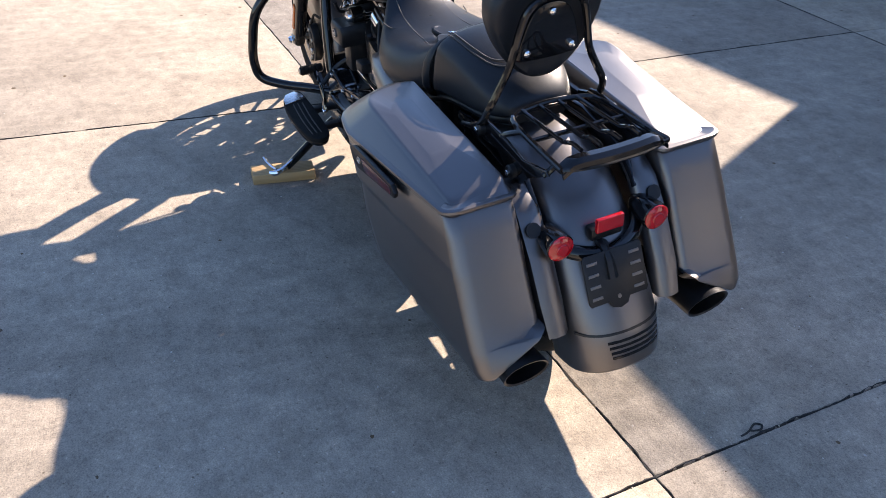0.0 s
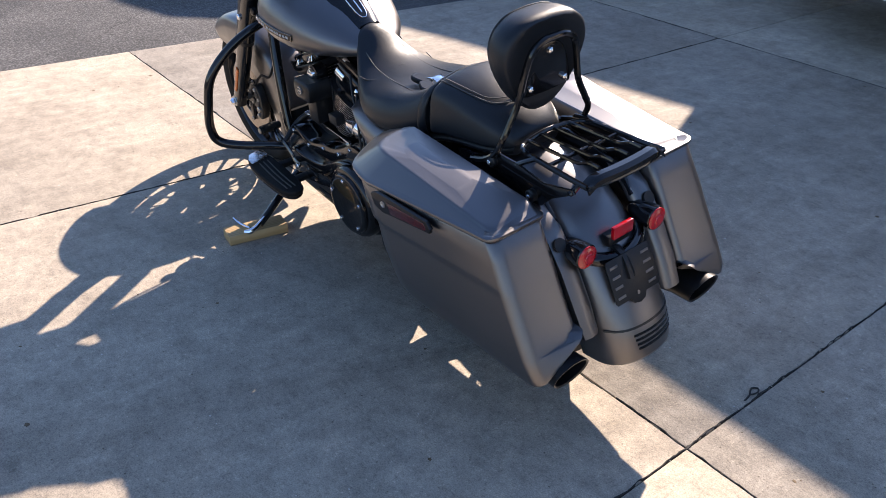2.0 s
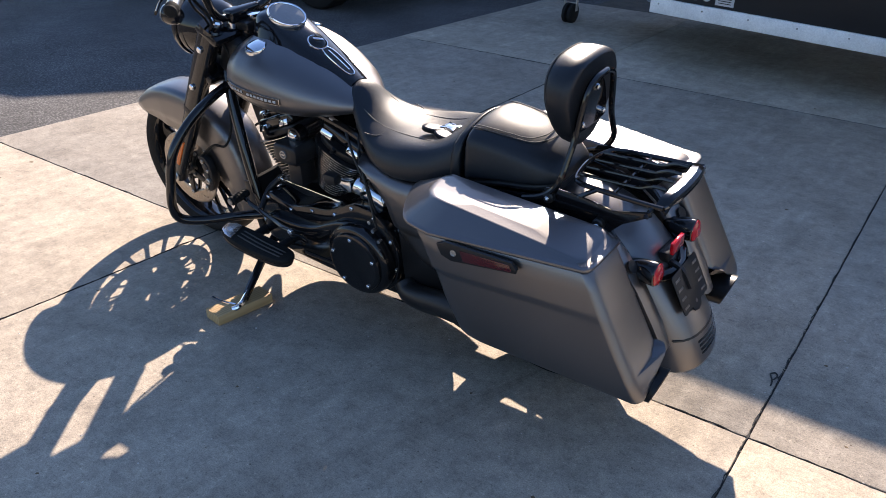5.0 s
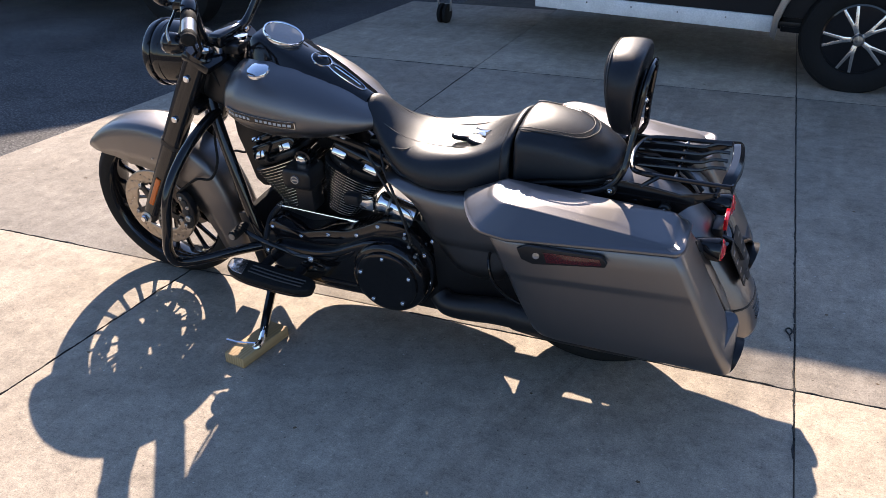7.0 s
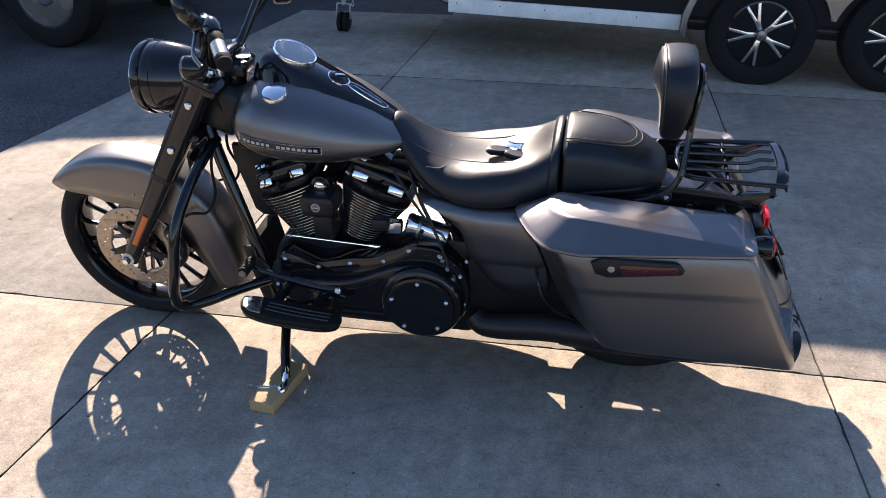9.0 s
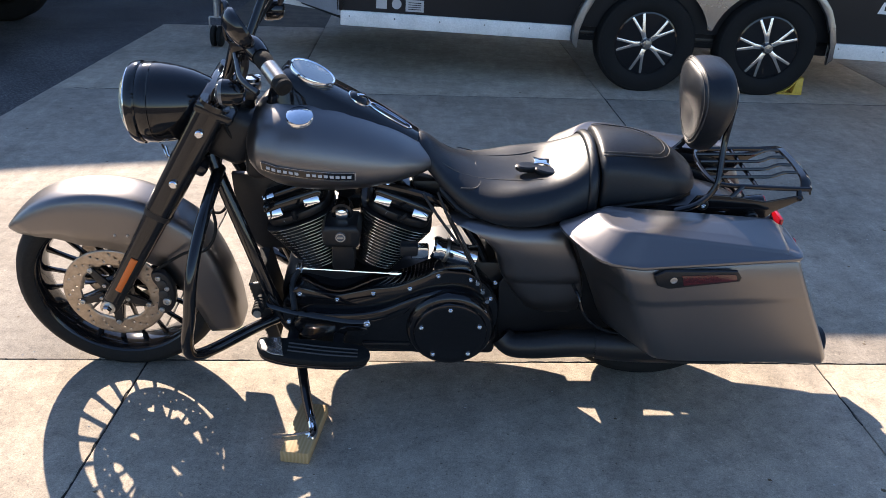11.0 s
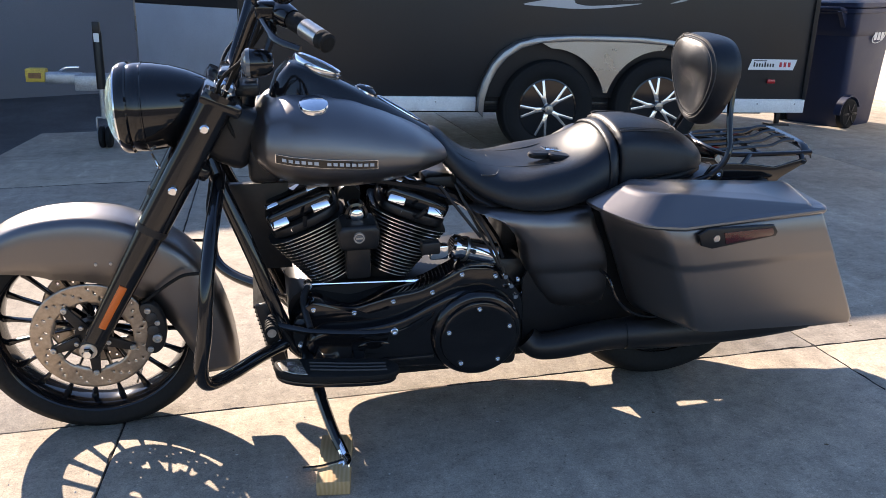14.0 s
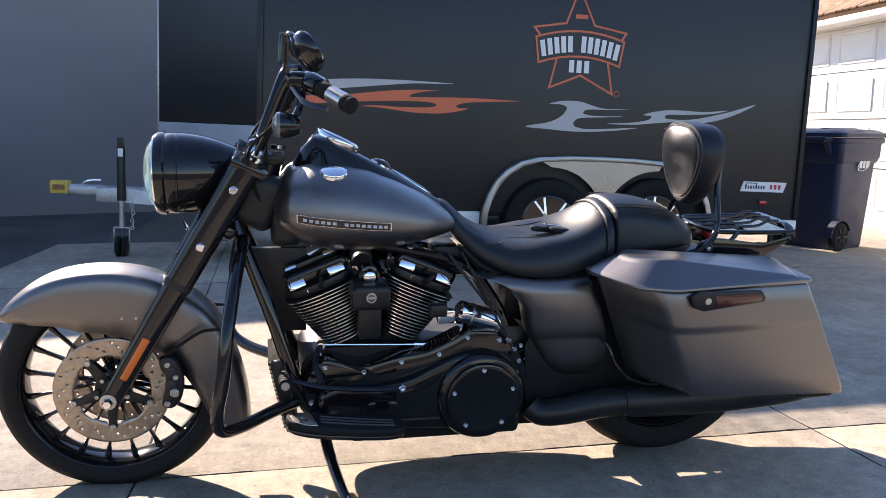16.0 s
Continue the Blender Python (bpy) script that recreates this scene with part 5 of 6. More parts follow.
# ---- engine ----
def cylinder(foot, lean, name_label):
    """A finned barrel that widens upwards, with head and rocker box; lean in degrees, + towards the rear."""
    m = Matrix.Translation(foot) @ Matrix.Rotation(radians(lean), 4, "Y")
    b = part("cylinder", lathe([(.05, -.05), (.056, -.04), (.058, .15), (.05, .16)], (0, 0, 0), "z", 28), SATIN, bike, name_label)
    b.matrix_basis = m
    o = smooth2([(-.1, -.05), (-.086, -.086), (-.05, -.104), (0, -.109), (.05, -.104), (.086, -.086), (.1, -.05), (.1, .05), (.07, .1), (-.07, .1), (-.1, .05)], 3)
    first = edge = None
    for k in range(16):
        z = .0 + k * .0098
        mm = Matrix.Translation((0, 0, z)) @ Matrix.Diagonal((.56 + .5 * k / 15, .93 + .07 * k / 15, 1, 1))
        if first is None:
            first = part("fin", plate(o, -.0015, .0015, .0007, "z"), SATIN, b, "thin cooling fin with bright machined edge")
            first.matrix_basis = mm
            edge = part("fin_edge", skin([[(x * 1.004, y * 1.004, h) for x, y in o] for h in (-.0011, .0011)], caps=False), MACHINED, b)
            edge.matrix_basis = mm
        else:
            repeat(first, mm)
            repeat(edge, mm)
    part("cylinder_head", plate([(x * .92, y * .86) for x, y in o], .152, .176, .005, "z"), SATIN, b)
    box = part("rocker_box", rbox((.178, .150, .044), (0, .004, .197), .014, 3), GLOSS, b, "gloss black rocker cover")
    part("rocker_top", rbox((.150, .118, .024), (0, .006, .228), .010, 3), GLOSS, box)
    for x in (-.058, .054):
        part("bright_pad", rbox((.046, .014, .022), (x, -.073, .188), .003, m=Matrix.Rotation(radians(-24), 4, "X")), CHROME, b, "bright chrome rocker pad")
        part("top_pad", rbox((.034, .012, .014), (x, -.052, .234), .002, m=Matrix.Rotation(radians(-40), 4, "X")), CHROME, b)
        part("head_bolt", lathe([(.0075, .0), (.0075, -.008), (.001, -.008)], (x * .55, -.083, .166), "y", 8), CHROME, b)
    part("spark_plug", tube([(.0, -.085, .165), (.0, -.112, .172), (.012, -.122, .20)], .006, 8, 4), SATIN, b)
    for x in (-.03, .03):
        part("pushrod_tube", tube([(x, .11, -.04), (x * .7, .10, .17)], .012, 10, 2), CHROME, b)


cylinder((-.981, 0, .420), -22.5, "front engine cylinder with bright-edged fins")
cylinder((-.828, 0, .424), 22.5, "rear engine cylinder with bright-edged fins")


def engine():
    # crankcase and primary drive
    part("crankcase", skin([[(x, y, z) for x, z in smooth2([(-1.10, .33), (-1.06, .388), (-.92, .394), (-.76, .392), (-.62, .42), (-.52, .41), (-.49, .34), (-.54, .24), (-.70, .20), (-.95, .20), (-1.07, .24)], 3)] for y in (-.088, .14)]), SATIN, bike, "black engine and gearbox casing")
    prim_o = smooth2([(-1.093, .275), (-1.088, .338), (-1.045, .386), (-.985, .376), (-.935, .366), (-.885, .376), (-.833, .389), (-.765, .399), (-.70, .428), (-.65, .452), (-.605, .453), (-.555, .442), (-.50, .388), (-.474, .32), (-.484, .235), (-.525, .172), (-.605, .148), (-.70, .160), (-.80, .167), (-.95, .170), (-1.05, .196)], 3)

    def dome(outline, centre, steps, name, mat, parent, label="", angle=40):
        cx, cz = centre
        return part(name, skin([[(cx + (x - cx) * k, y, cz + (z - cz) * k) for x, z in outline] for k, y in steps]), mat, parent, label, angle)
    prim = dome(prim_o, (-.79, .28), ((1, -.085), (1, -.150), (.995, -.158), (.985, -.163), (.955, -.165), (.5, -.166)), "primary_cover", GLOSS, bike, "gloss black primary chain cover")
    bulge = smooth2([(-1.062, .272), (-1.03, .318), (-.95, .318), (-.87, .322), (-.80, .340), (-.735, .372), (-.66, .400), (-.57, .395), (-.51, .34), (-.50, .25), (-.545, .183), (-.62, .165), (-.72, .180), (-.85, .188), (-.98, .200), (-1.04, .226)], 3)
    dome(bulge, (-.79, .275), ((1, -.163), (.992, -.176), (.97, -.186), (.93, -.191), (.86, -.193), (.4, -.194)), "primary_bulge", GLOSS, prim, "", 45)
    ridge = smooth2([(-.93, .292), (-.86, .298), (-.79, .318), (-.74, .346), (-.725, .352), (-.735, .334), (-.785, .300), (-.86, .284)], 3)
    dome(ridge, (-.82, .305), ((1, -.190), (.96, -.197), (.86, -.200), (.4, -.2005)), "sculpted_ridge", GLOSS, prim, "", 45)
    oval = [(-.888 + .043 * math.cos(t), .262 + .020 * math.sin(t)) for t in (2 * math.pi * k / 24 for k in range(24))]
    dome(oval, (-.888, .262), ((1, -.191), (.97, -.197), (.88, -.199), (.3, -.1995)), "inspection_cover", GLOSS, prim)
    part("step_pad", rbox((.136, .012, .010), (-.797, -.194, .218), .004), SATIN, prim)
    part("clutch_housing", lathe([(.126, -.17), (.1245, -.196), (.118, -.208), (.111, -.212), (.001, -.212)], (-.614, 0, .277), "y", 56), GLOSS, prim, "raised round clutch housing")
    der = part("derby_cover", lathe([(.104, -.210), (.1045, -.217), (.101, -.223), (.094, -.2255), (.088, -.2255), (.084, -.224), (.001, -.2245)], (-.614, 0, .277), "y", 56), GLOSS, prim, "round gloss black derby cover")
    for k in range(5):
        a = math.radians(92 + 72 * k)
        bolt(-.614 + .086 * math.cos(a), -.224, .277 + .086 * math.sin(a), .0065, der)
    for x, z in ((-1.039, .368), (-.935, .350), (-.833, .374), (-.73, .392), (-.652, .437), (-.561, .426), (-.502, .362), (-.492, .262), (-1.075, .27)):
        bolt(x, -.164, z, .007, prim)
    for x, z in ((-.488, .395), (-.470, .385), (-.455, .372), (-.472, .350)):
        bolt(x, -.13, z, .0075, prim)
    # box between the barrels: broad cap over a slim column, with a chrome dome above
    cap = [(-.050, .536), (-.044, .524), (.044, .524), (.050, .536), (.053, .575), (.043, .590), (-.043, .590), (-.053, .575)]
    horn = part("horn_cover", skin([[(-.918 + a * w, y, .557 + (b - .557) * w) for a, b in cap] for w, y in ((1, -.08), (1, -.158), (.94, -.167), (.8, -.171), (.5, -.172))]), SATIN, bike, "black box between the cylinders", 40)
    part("column", rbox((.062, .07, .10), (-.917, -.105, .482), .008), SATIN, horn)
    part("emblem", lathe([(.015, 0), (.015, -.003), (.012, -.004), (.001, -.004)], (-.919, -.1715, .561), "y", 24), DIALGLASS, horn, "small round emblem")
    part("emblem_ring", lathe([(.0105, 0), (.0128, 0), (.0128, -.0018), (.0105, -.0018)], (-.919, -.1752, .561), "y", 24, closed=True), STEEL, horn)
    part("emblem_bar", rbox((.017, .0015, .0045), (-.919, -.1762, .561), 0), STEEL, horn)
    knob = part("chrome_dome", lathe([(.020, -.07), (.0205, -.118), (.016, -.128), (.008, -.132), (.001, -.1325)], (-.918, 0, .603), "y", 28), CHROME, bike, "small chrome dome above the box")
    part("dome_collar", lathe([(.0205, -.08), (.0285, -.08), (.0285, -.116), (.0215, -.118)], (-.918, 0, .603), "y", 28, closed=True), GLOSS, knob)
    # gear linkage
    part("shift_rod", tube([(-1.04, -.096, .407), (-.90, -.100, .403), (-.745, -.103, .398)], .0034, 8, 3), CHROME, bike, "chrome gear linkage rod")
    for x, y, z in ((-1.046, -.096, .407), (-.738, -.103, .398)):
        part("rod_end", lathe([(.010, -.012), (.011, 0), (.010, .012)], (x, y, z), "y", 14), CHROME, bike)
    part("rod_sleeve", tube([(-.79, -.1015, .3995), (-.745, -.103, .398)], .0065, 8, 2), CHROME, bike)
    part("shift_arm", tube([(-1.046, -.10, .407), (-1.062, -.14, .38), (-1.05, -.20, .335)], .009, 8, 4), SATIN, bike)
    lev = part("shift_lever", tube([(-1.145, -.19, .354), (-1.11, -.20, .345), (-1.05, -.205, .330), (-.96, -.225, .328), (-.90, -.245, .333), (-.846, -.255, .340)], .0075, 8, 5, flat=.7), GLOSS, bike, "black heel and toe shift lever")
    bolt(-.846, -.258, .340, .010, lev)
    part("toe_peg", lathe([(.012, -.075), (.014, -.07), (.014, 0), (.012, .005)], (-1.145, -.172, .356), "y", 16), RUBBER, lev)
    for k in range(5):
        part("peg_ring", lathe([(.0135, -.004), (.0165, -.004), (.0165, .004), (.0135, .004)], (-1.145, -.238 + k * .013, .356), "y", 14, closed=True), RUBBER, lev)
    part("peg_end", lathe([(.011, 0), (.011, -.004), (.001, -.004)], (-1.145, -.246, .356), "y", 14), STEEL, lev)
    # oil lines, coil and hoses behind the rear barrel
    st0, st1 = Vector((-.665, -.105, .492)), Vector((-.55, -.10, .458))
    sd = (st1 - st0).normalized()
    star = part("starter", lathe([(.026, -.006), (.033, 0), (.034, .012), (.032, .016), (.032, .10), (.034, .104), (.034, .12), (.02, .124)], st0, sd, 28), CHROME, bike, "chrome starter motor")
    part("starter_band", lathe([(.033, .03), (.0345, .032), (.0345, .038), (.033, .04)], st0, sd, 28, closed=True), STEEL, star)
    part("terminal", lathe([(.006, 0), (.006, .016), (.003, .02)], st0 + sd * .05 + Vector((0, -.033, .01)), Vector((0, -1, .3)), 10), SATIN, star)
    part("bracket", rbox((.05, .03, .04), (-.705, -.115, .485), .006), CHROME, bike)
    for k, (a, b, c) in enumerate((((-.70, -.10, .66), (-.655, -.125, .60), (-.60, -.145, .53)), ((-.66, -.09, .66), (-.62, -.13, .58), (-.55, -.165, .45)), ((-.64, -.12, .62), (-.585, -.16, .54), (-.53, -.19, .41)))):
        part("hose", tube([a, b, c], .0042 - .0006 * (k % 2), 8, 5), SATIN, bike)
    for x, y, z in ((-.545, -.20, .44), (-.53, -.205, .415), (-.515, -.2, .38), (-.52, -.2, .345)):
        part("hose_clamp", lathe([(.006, -.007), (.007, 0), (.006, .007)], (x, y, z), "y", 12), CHROME, bike)
    part("sensor", rbox((.05, .035, .035), (-.735, -.15, .515), .007), SATIN, bike)
    part("intake", lathe([(.03, -.05), (.035, 0), (.03, .06)], (-.92, .08, .60), "y", 20), SATIN, bike)
    part("air_cleaner", lathe([(.10, .13), (.112, .14), (.112, .19), (.10, .205), (.001, .21)], (-.92, 0, .575), "y", 40), GLOSS, bike, "round black air cleaner")
    cool = part("oil_cooler", rbox((.028, .20, .205), (0, 0, 0), .004), COOLER, bike, "finned oil cooler on the front frame tubes")
    cool.matrix_basis = Matrix.Translation((-1.142, -.035, .283)) @ Matrix.Rotation(radians(-12), 4, "Y")
    for k in range(16):
        part("cooler_fin", rbox((.014, .196, .003), (-.019, 0, -.094 + k * .0125), 0), COOLER, cool)
    part("end_tank", rbox((.036, .014, .21), (-.002, -.105, 0), .005), SATIN, cool)
    for s in (-1, 1):
        part("down_tube", tube([(-1.265, s * .06, .745), (-1.235, s * .085, .66), (-1.175, s * .12, .50), (-1.12, s * .14, .335), (-1.06, s * .14, .225), (-.9, s * .14, .20), (-.55, s * .14, .20)], .0185, 12, 6), GLOSS, bike, "gloss black frame down tube")
        # engine guard
        g = [(-1.245, s * .065, .705), (-1.250, s * .15, .684), (-1.264, s * .25, .630), (-1.279, s * .332, .545), (-1.292, s * .362, .43), (-1.307, s * .366, .345), (-1.298, s * .348, .293), (-1.25, s * .285, .272), (-1.17, s * .20, .270), (-1.09, s * .13, .268)]
        part("engine_guard", tube(g, .0165, 14, 6), GLOSS, bike, "gloss black engine guard loop")
        # footboard
        o = smooth2([(-1.165, s * .30), (-1.135, s * .275), (-1.0, s * .262), (-.90, s * .262), (-.862, s * .285), (-.858, s * .335), (-.90, s * .372), (-1.0, s * .389), (-1.09, s * .389), (-1.15, s * .362)], 4)
        o = [(x, s * (.246 + (abs(y) - .262) * .72)) for x, y in o]
        fb = part("footboard", plate(o, -.008, .012, .006, "z"), RUBBER, bike, "black half-moon footboard with ribbed pad")
        fb.matrix_basis = Matrix.Translation((.018, 0, .258)) @ Matrix.Translation((-1.0, 0, 0)) @ Matrix.Rotation(radians(7), 4, "Y") @ Matrix.Translation((1.0, 0, 0))
        part("board_pan", plate([((x + 1.01) * .97 - 1.01, (y - s * .29) * .95 + s * .29) for x, y in o], -.021, -.0085, .004, "z"), GLOSS, fb)
        part("board_toe", plate([(-1.158, s * .281), (-1.135, s * .262), (-1.105, s * .258), (-1.088, s * .333), (-1.12, s * .331), (-1.148, s * .316)], .0125, .0155, .002, "z"), MACHINED if s < 0 else RUBBER, fb, "worn bright toe plate" if s < 0 else "")
        for k in range(3):
            part("board_rib", tube([(-1.08, s * (.276 + .016 * k), .0135), (-.98, s * (.278 + .016 * k), .0135), (-.89, s * (.274 + .015 * k), .0135)], .0024, 6, 3), THREAD, fb)
        for x in (-1.06, -.93):
            part("board_bracket", rbox((.03, .11, .02), (x, s * .205, .244), .005), SATIN, bike)
        # exhaust
        part("exhaust_pipe", tube([(-.462, s * .160, .226), (-.445, s * .168, .212), (-.42, s * .178, .206), (-.36, s * .19, .215), (-.26, s * .205, .231 - .007 * s), (-.16, s * .215, .236 - .011 * s)], lambda f: .034 + .009 * f, 16, 5), SATIN, bike, "black exhaust pipe")
        part("muffler", tube([(-.20, s * .215, .235 - .010 * s), (-.08, s * .225, .242 - .010 * s), (.15, s * .238, .260 - .004 * s), (.33, s * .243, .277)], lambda f: .043 + .010 * math.sin(math.pi * min(1, f * .9)), 20, 5), SATIN, bike, "black muffler under the saddlebag")
        tip_rings = []
        for f in range(5):
            x = .305 + f * .029
            rr = .047 + .004 * f / 4
            tip_rings.append([(x + (.014 * math.cos(a)) * (f == 4), s * .243 + rr * 1.08 * math.sin(a), .277 + .002 * f + rr * .86 * math.cos(a)) for a in [2 * math.pi * k / 28 for k in range(28)]])
        inner = [[(x - .002, s * .243 + (y - s * .243) * .9, .285 + (z - .285) * .9) for x, y, z in tip_rings[-1]], [(.33, s * .243 + (y - s * .243) * .86, .283 + (z - .285) * .86) for x, y, z in tip_rings[-1]]]
        part("muffler_tip", skin(tip_rings + inner), SATIN, bike, "black slash-cut muffler tip")
        part("bag_guard", tube([(-.28, s * .195, .435), (-.27, s * .235, .425), (-.25, s * .25, .375), (-.20, s * .25, .328), (-.12, s * .24, .304), (-.02, s * .2, .30)], .0048, 8, 5), GLOSS, bike, "slim black saddlebag guard")
    part("oil_pan", rbox((.50, .24, .12), (-.72, .0, .176), .02, 2), SATIN, bike)
    part("gearbox", rbox((.24, .22, .30), (-.50, .0, .30), .03, 2), SATIN, bike)
    # Two plain hidden boxes, added to close sunlit gaps in the bike's shadow.
    part("seat_sun_block", rbox((.28, .14, .24), (-.37, .05, .50), .02, 2), SATIN, bike)
    part("low_sun_block", rbox((.12, .20, .10), (-.425, .02, .168), .02, 2), SATIN, bike)
    part("battery_tray", rbox((.26, .12, .09), (-.60, .03, .618), .015, 2), SATIN, bike)
    part("exhaust_header", tube([(-1.08, .08, .52), (-1.16, .14, .45), (-1.14, .19, .32), (-1.05, .20, .19), (-.85, .20, .15), (-.60, .20, .145), (-.45, .21, .17), (-.38, .225, .20)], .026, 14, 6), SATIN, bike, "black exhaust header along the right side")
    # Added plate; its outline follows the sun rays that must not pass here.
    part("tube_gap_block", plate([(-1.185, .44), (-1.205, .52), (-1.228, .60), (-1.230, .66), (-1.08, .66), (-1.08, .42), (-1.16, .42)], -.012, .012, .004), SATIN, bike, "black plate added between the frame tubes to block sun")
    # Added plate whose slanted edge cuts the ground's sun spot to a triangle.
    part("spot_trim_plate", plate([(-.347, .135), (-.338, .152), (-.313, .192), (-.305, .215), (-.40, .22), (-.40, .135)], -.010, .010, .002), SATIN, bike)
    # Plain box added ahead of the rear wheel to keep the shadow solid.
    part("fender_sun_block", rbox((.10, .20, .26), (-.27, 0, .56), .03, 2), SATIN, bike)
    part("belt_guard", plate(smooth2([(-.46, .40), (-.30, .43), (-.1, .44), (-.1, .41), (-.3, .39), (-.46, .36)], 3), -.135, -.125, .002), SATIN, bike)
    for q in (-1, 1):
        part("inner_panel", plate([(-.47, .21 if q < 0 else .305), (-.48, .40), (-.40, .58), (-.10, .60), (-.02, .42), (-.05, .23 if q < 0 else .252), (-.28, .22 if q < 0 else .256)], q * .140, q * .150, .003), SATIN, bike, "black inner panel behind the bag")
    # side stand
    st = part("side_stand", tube([(-1.045, -.165, .205), (-1.036, -.235, .166), (-1.012, -.33, .112), (-.995, -.382, .088)], lambda f: .016 - .003 * f, 10, 5), GLOSS, bike, "side stand with worn bright foot")
    part("stand_foot", tube([(-1.004, -.355, .103), (-.992, -.40, .083), (-.990, -.428, .079), (-.996, -.445, .083)], lambda f: .011 + .006 * math.sin(math.pi * f), 10, 5, flat=.7), CHROME, st, "bright foot")
    part("stand_tang", tube([(-.998, -.418, .083), (-1.05, -.430, .082), (-1.096, -.434, .086)], .007, 8, 4, flat=1.5), CHROME, st)


engine()


# ---- front end ----
def front_end():
    top, low = Vector((-1.228, 0, .905)), Vector((-1.585, 0, .292))
    d = (low - top).normalized()
    across = Vector((-d.z, 0, d.x))
    for s in (-1, 1):
        y = s * .122

        def leg(a, b, w0, w1, th, name, mat, label="", yy=y):
            A, B = top + (low - top) * a, top + (low - top) * b
            rings = []
            for k in range(7):
                f = k / 6
                c, w = A.lerp(B, f), w0 + (w1 - w0) * f
                rings.append([c + across * (w * ca) + Vector((0, yy + s * th * sa, 0)) for ca, sa in [(math.copysign(abs(math.cos(t)) ** .7, math.cos(t)), math.copysign(abs(math.sin(t)) ** .7, math.sin(t))) for t in [2 * math.pi * q / 20 for q in range(20)]]])
            return part(name, skin(rings), mat, bike, label)
        up = leg(-.02, .50, .040, .037, .028, "fork_cover", GLOSS, "gloss black fork cover")
        leg(.49, .515, .039, .037, .029, "fork_collar", SATIN)
        leg(.51, .97, .034, .027, .024, "fork_slider", GLOSS, "black lower fork leg")
        leg(.94, 1.02, .028, .026, .022, "axle_clamp", SATIN)
        for f in (.10, .335):
            c = top + (low - top) * f
            part("cover_bolt", lathe([(.011, 0), (.011, s * .006), (.008, s * .009), (.001, s * .009)], (c.x, s * .150, c.z), "y", 18), CHROME, up)
        leg(.725, .90, .010, .009, .004, "amber_reflector", ORANGE, "amber strip reflector on the fork", s * .146)
        # caliper
        c = Vector((FW[0] + .135, 0, FW[2] + .035))
        shape = [(-.020, .062), (.008, .066), (.030, .036), (.038, -.010), (.028, -.056), (.004, -.078), (-.020, -.066), (-.012, -.030), (-.008, .010), (-.020, .036)]
        cal = part("brake_caliper", plate(smooth2([(c.x + .012 + a, c.z + b) for a, b in shape], 3), s * .080, s * .112, .006), SATIN, bike, "black brake caliper")
        part("caliper_bridge", rbox((.020, .030, .062), (c.x + .036, s * .088, c.z - .012), .005), WRINKLE, cal)
        for dx, dz, r in ((.010, .048, .008), (.030, .012, .007), (.026, -.030, .012), (.006, -.062, .008)):
            bolt(c.x + dx, s * .111, c.z + dz, r, cal, s, STEEL)
        for dz in (.028, -.008):
            part("piston_cap", lathe([(.015, 0), (.014, s * .004), (.009, s * .006), (.001, s * .006)], (c.x + .018, s * .111, c.z + dz), "y", 18), WRINKLE, cal)
        part("brake_hose", tube([(c.x + .0, s * .10, c.z + .065), (-1.36, s * .11, .46), (-1.30, s * .105, .47), (-1.27, s * .09, .53), (-1.28, s * .06, .62), (-1.25, s * .04, .74)], .0045, 8, 6), RUBBER, bike)
    # clamps and neck
    part("steering_neck", tube([(-1.175, 0, .90), (-1.22, 0, .72)], .036, 16, 3), GLOSS, bike)
    part("upper_clamp", rbox((.10, .30, .03), (-1.225, 0, .895), .01, 2, m=Matrix.Rotation(radians(28), 4, "Y")), GLOSS, bike)
    part("lower_clamp", rbox((.10, .27, .035), (-1.31, 0, .745), .012, 2, m=Matrix.Rotation(radians(28), 4, "Y")), GLOSS, bike)
    part("neck_cover", rbox((.12, .17, .15), (-1.205, 0, .80), .03, 3, m=Matrix.Rotation(radians(25), 4, "Y")), SATIN, bike, "black shroud behind the headlamp")
    part("neck_cover", rbox((.08, .17, .10), (-1.135, 0, .73), .02, 3), SATIN, bike)
    for s in (-1, 1):
        part("fork_top", lathe([(.022, 0), (.022, .012), (.016, .018), (.001, .018)], (-1.213, s * .105, .925), Vector((.5, 0, .86)), 18), CHROME, bike)
    # headlamp bucket
    ax = Vector((1, 0, .02)).normalized()
    c0 = (-1.445, 0, .862)
    buck = part("headlamp", lathe([(.094, -.004), (.104, .006), (.1055, .03), (.103, .065), (.096, .105), (.084, .145), (.066, .185), (.045, .210), (.001, .225)], c0, ax, 48), GLOSS, bike, "large gloss black headlamp bucket", 50)
    part("trim_ring", lathe([(.096, -.016), (.104, -.014), (.1085, -.004), (.1085, .008), (.105, .012), (.096, .006)], c0, ax, 48, closed=True), GLOSS, buck)
    part("bright_rim", lathe([(.094, -.018), (.1, -.018), (.102, -.012), (.096, -.010)], c0, ax, 48, closed=True), CHROME, buck)
    part("lens", lathe([(.096, -.012), (.090, -.022), (.075, -.034), (.05, -.043), (.025, -.047), (.001, -.048)], c0, ax, 48), LENS, buck, "domed clear headlamp glass")
    part("reflector_bowl", lathe([(.093, -.008), (.085, .012), (.06, .035), (.03, .05), (.001, .055)], c0, ax, 40), CHROME, buck)
    part("headlamp_seam", lathe([(.1035, .038), (.1063, .040), (.1063, .043), (.1035, .045)], c0, ax, 48, closed=True), GLOSS, buck)
    part("headlamp_mount", rbox((.10, .12, .05), (-1.29, 0, .77), .012, 2), SATIN, bike)
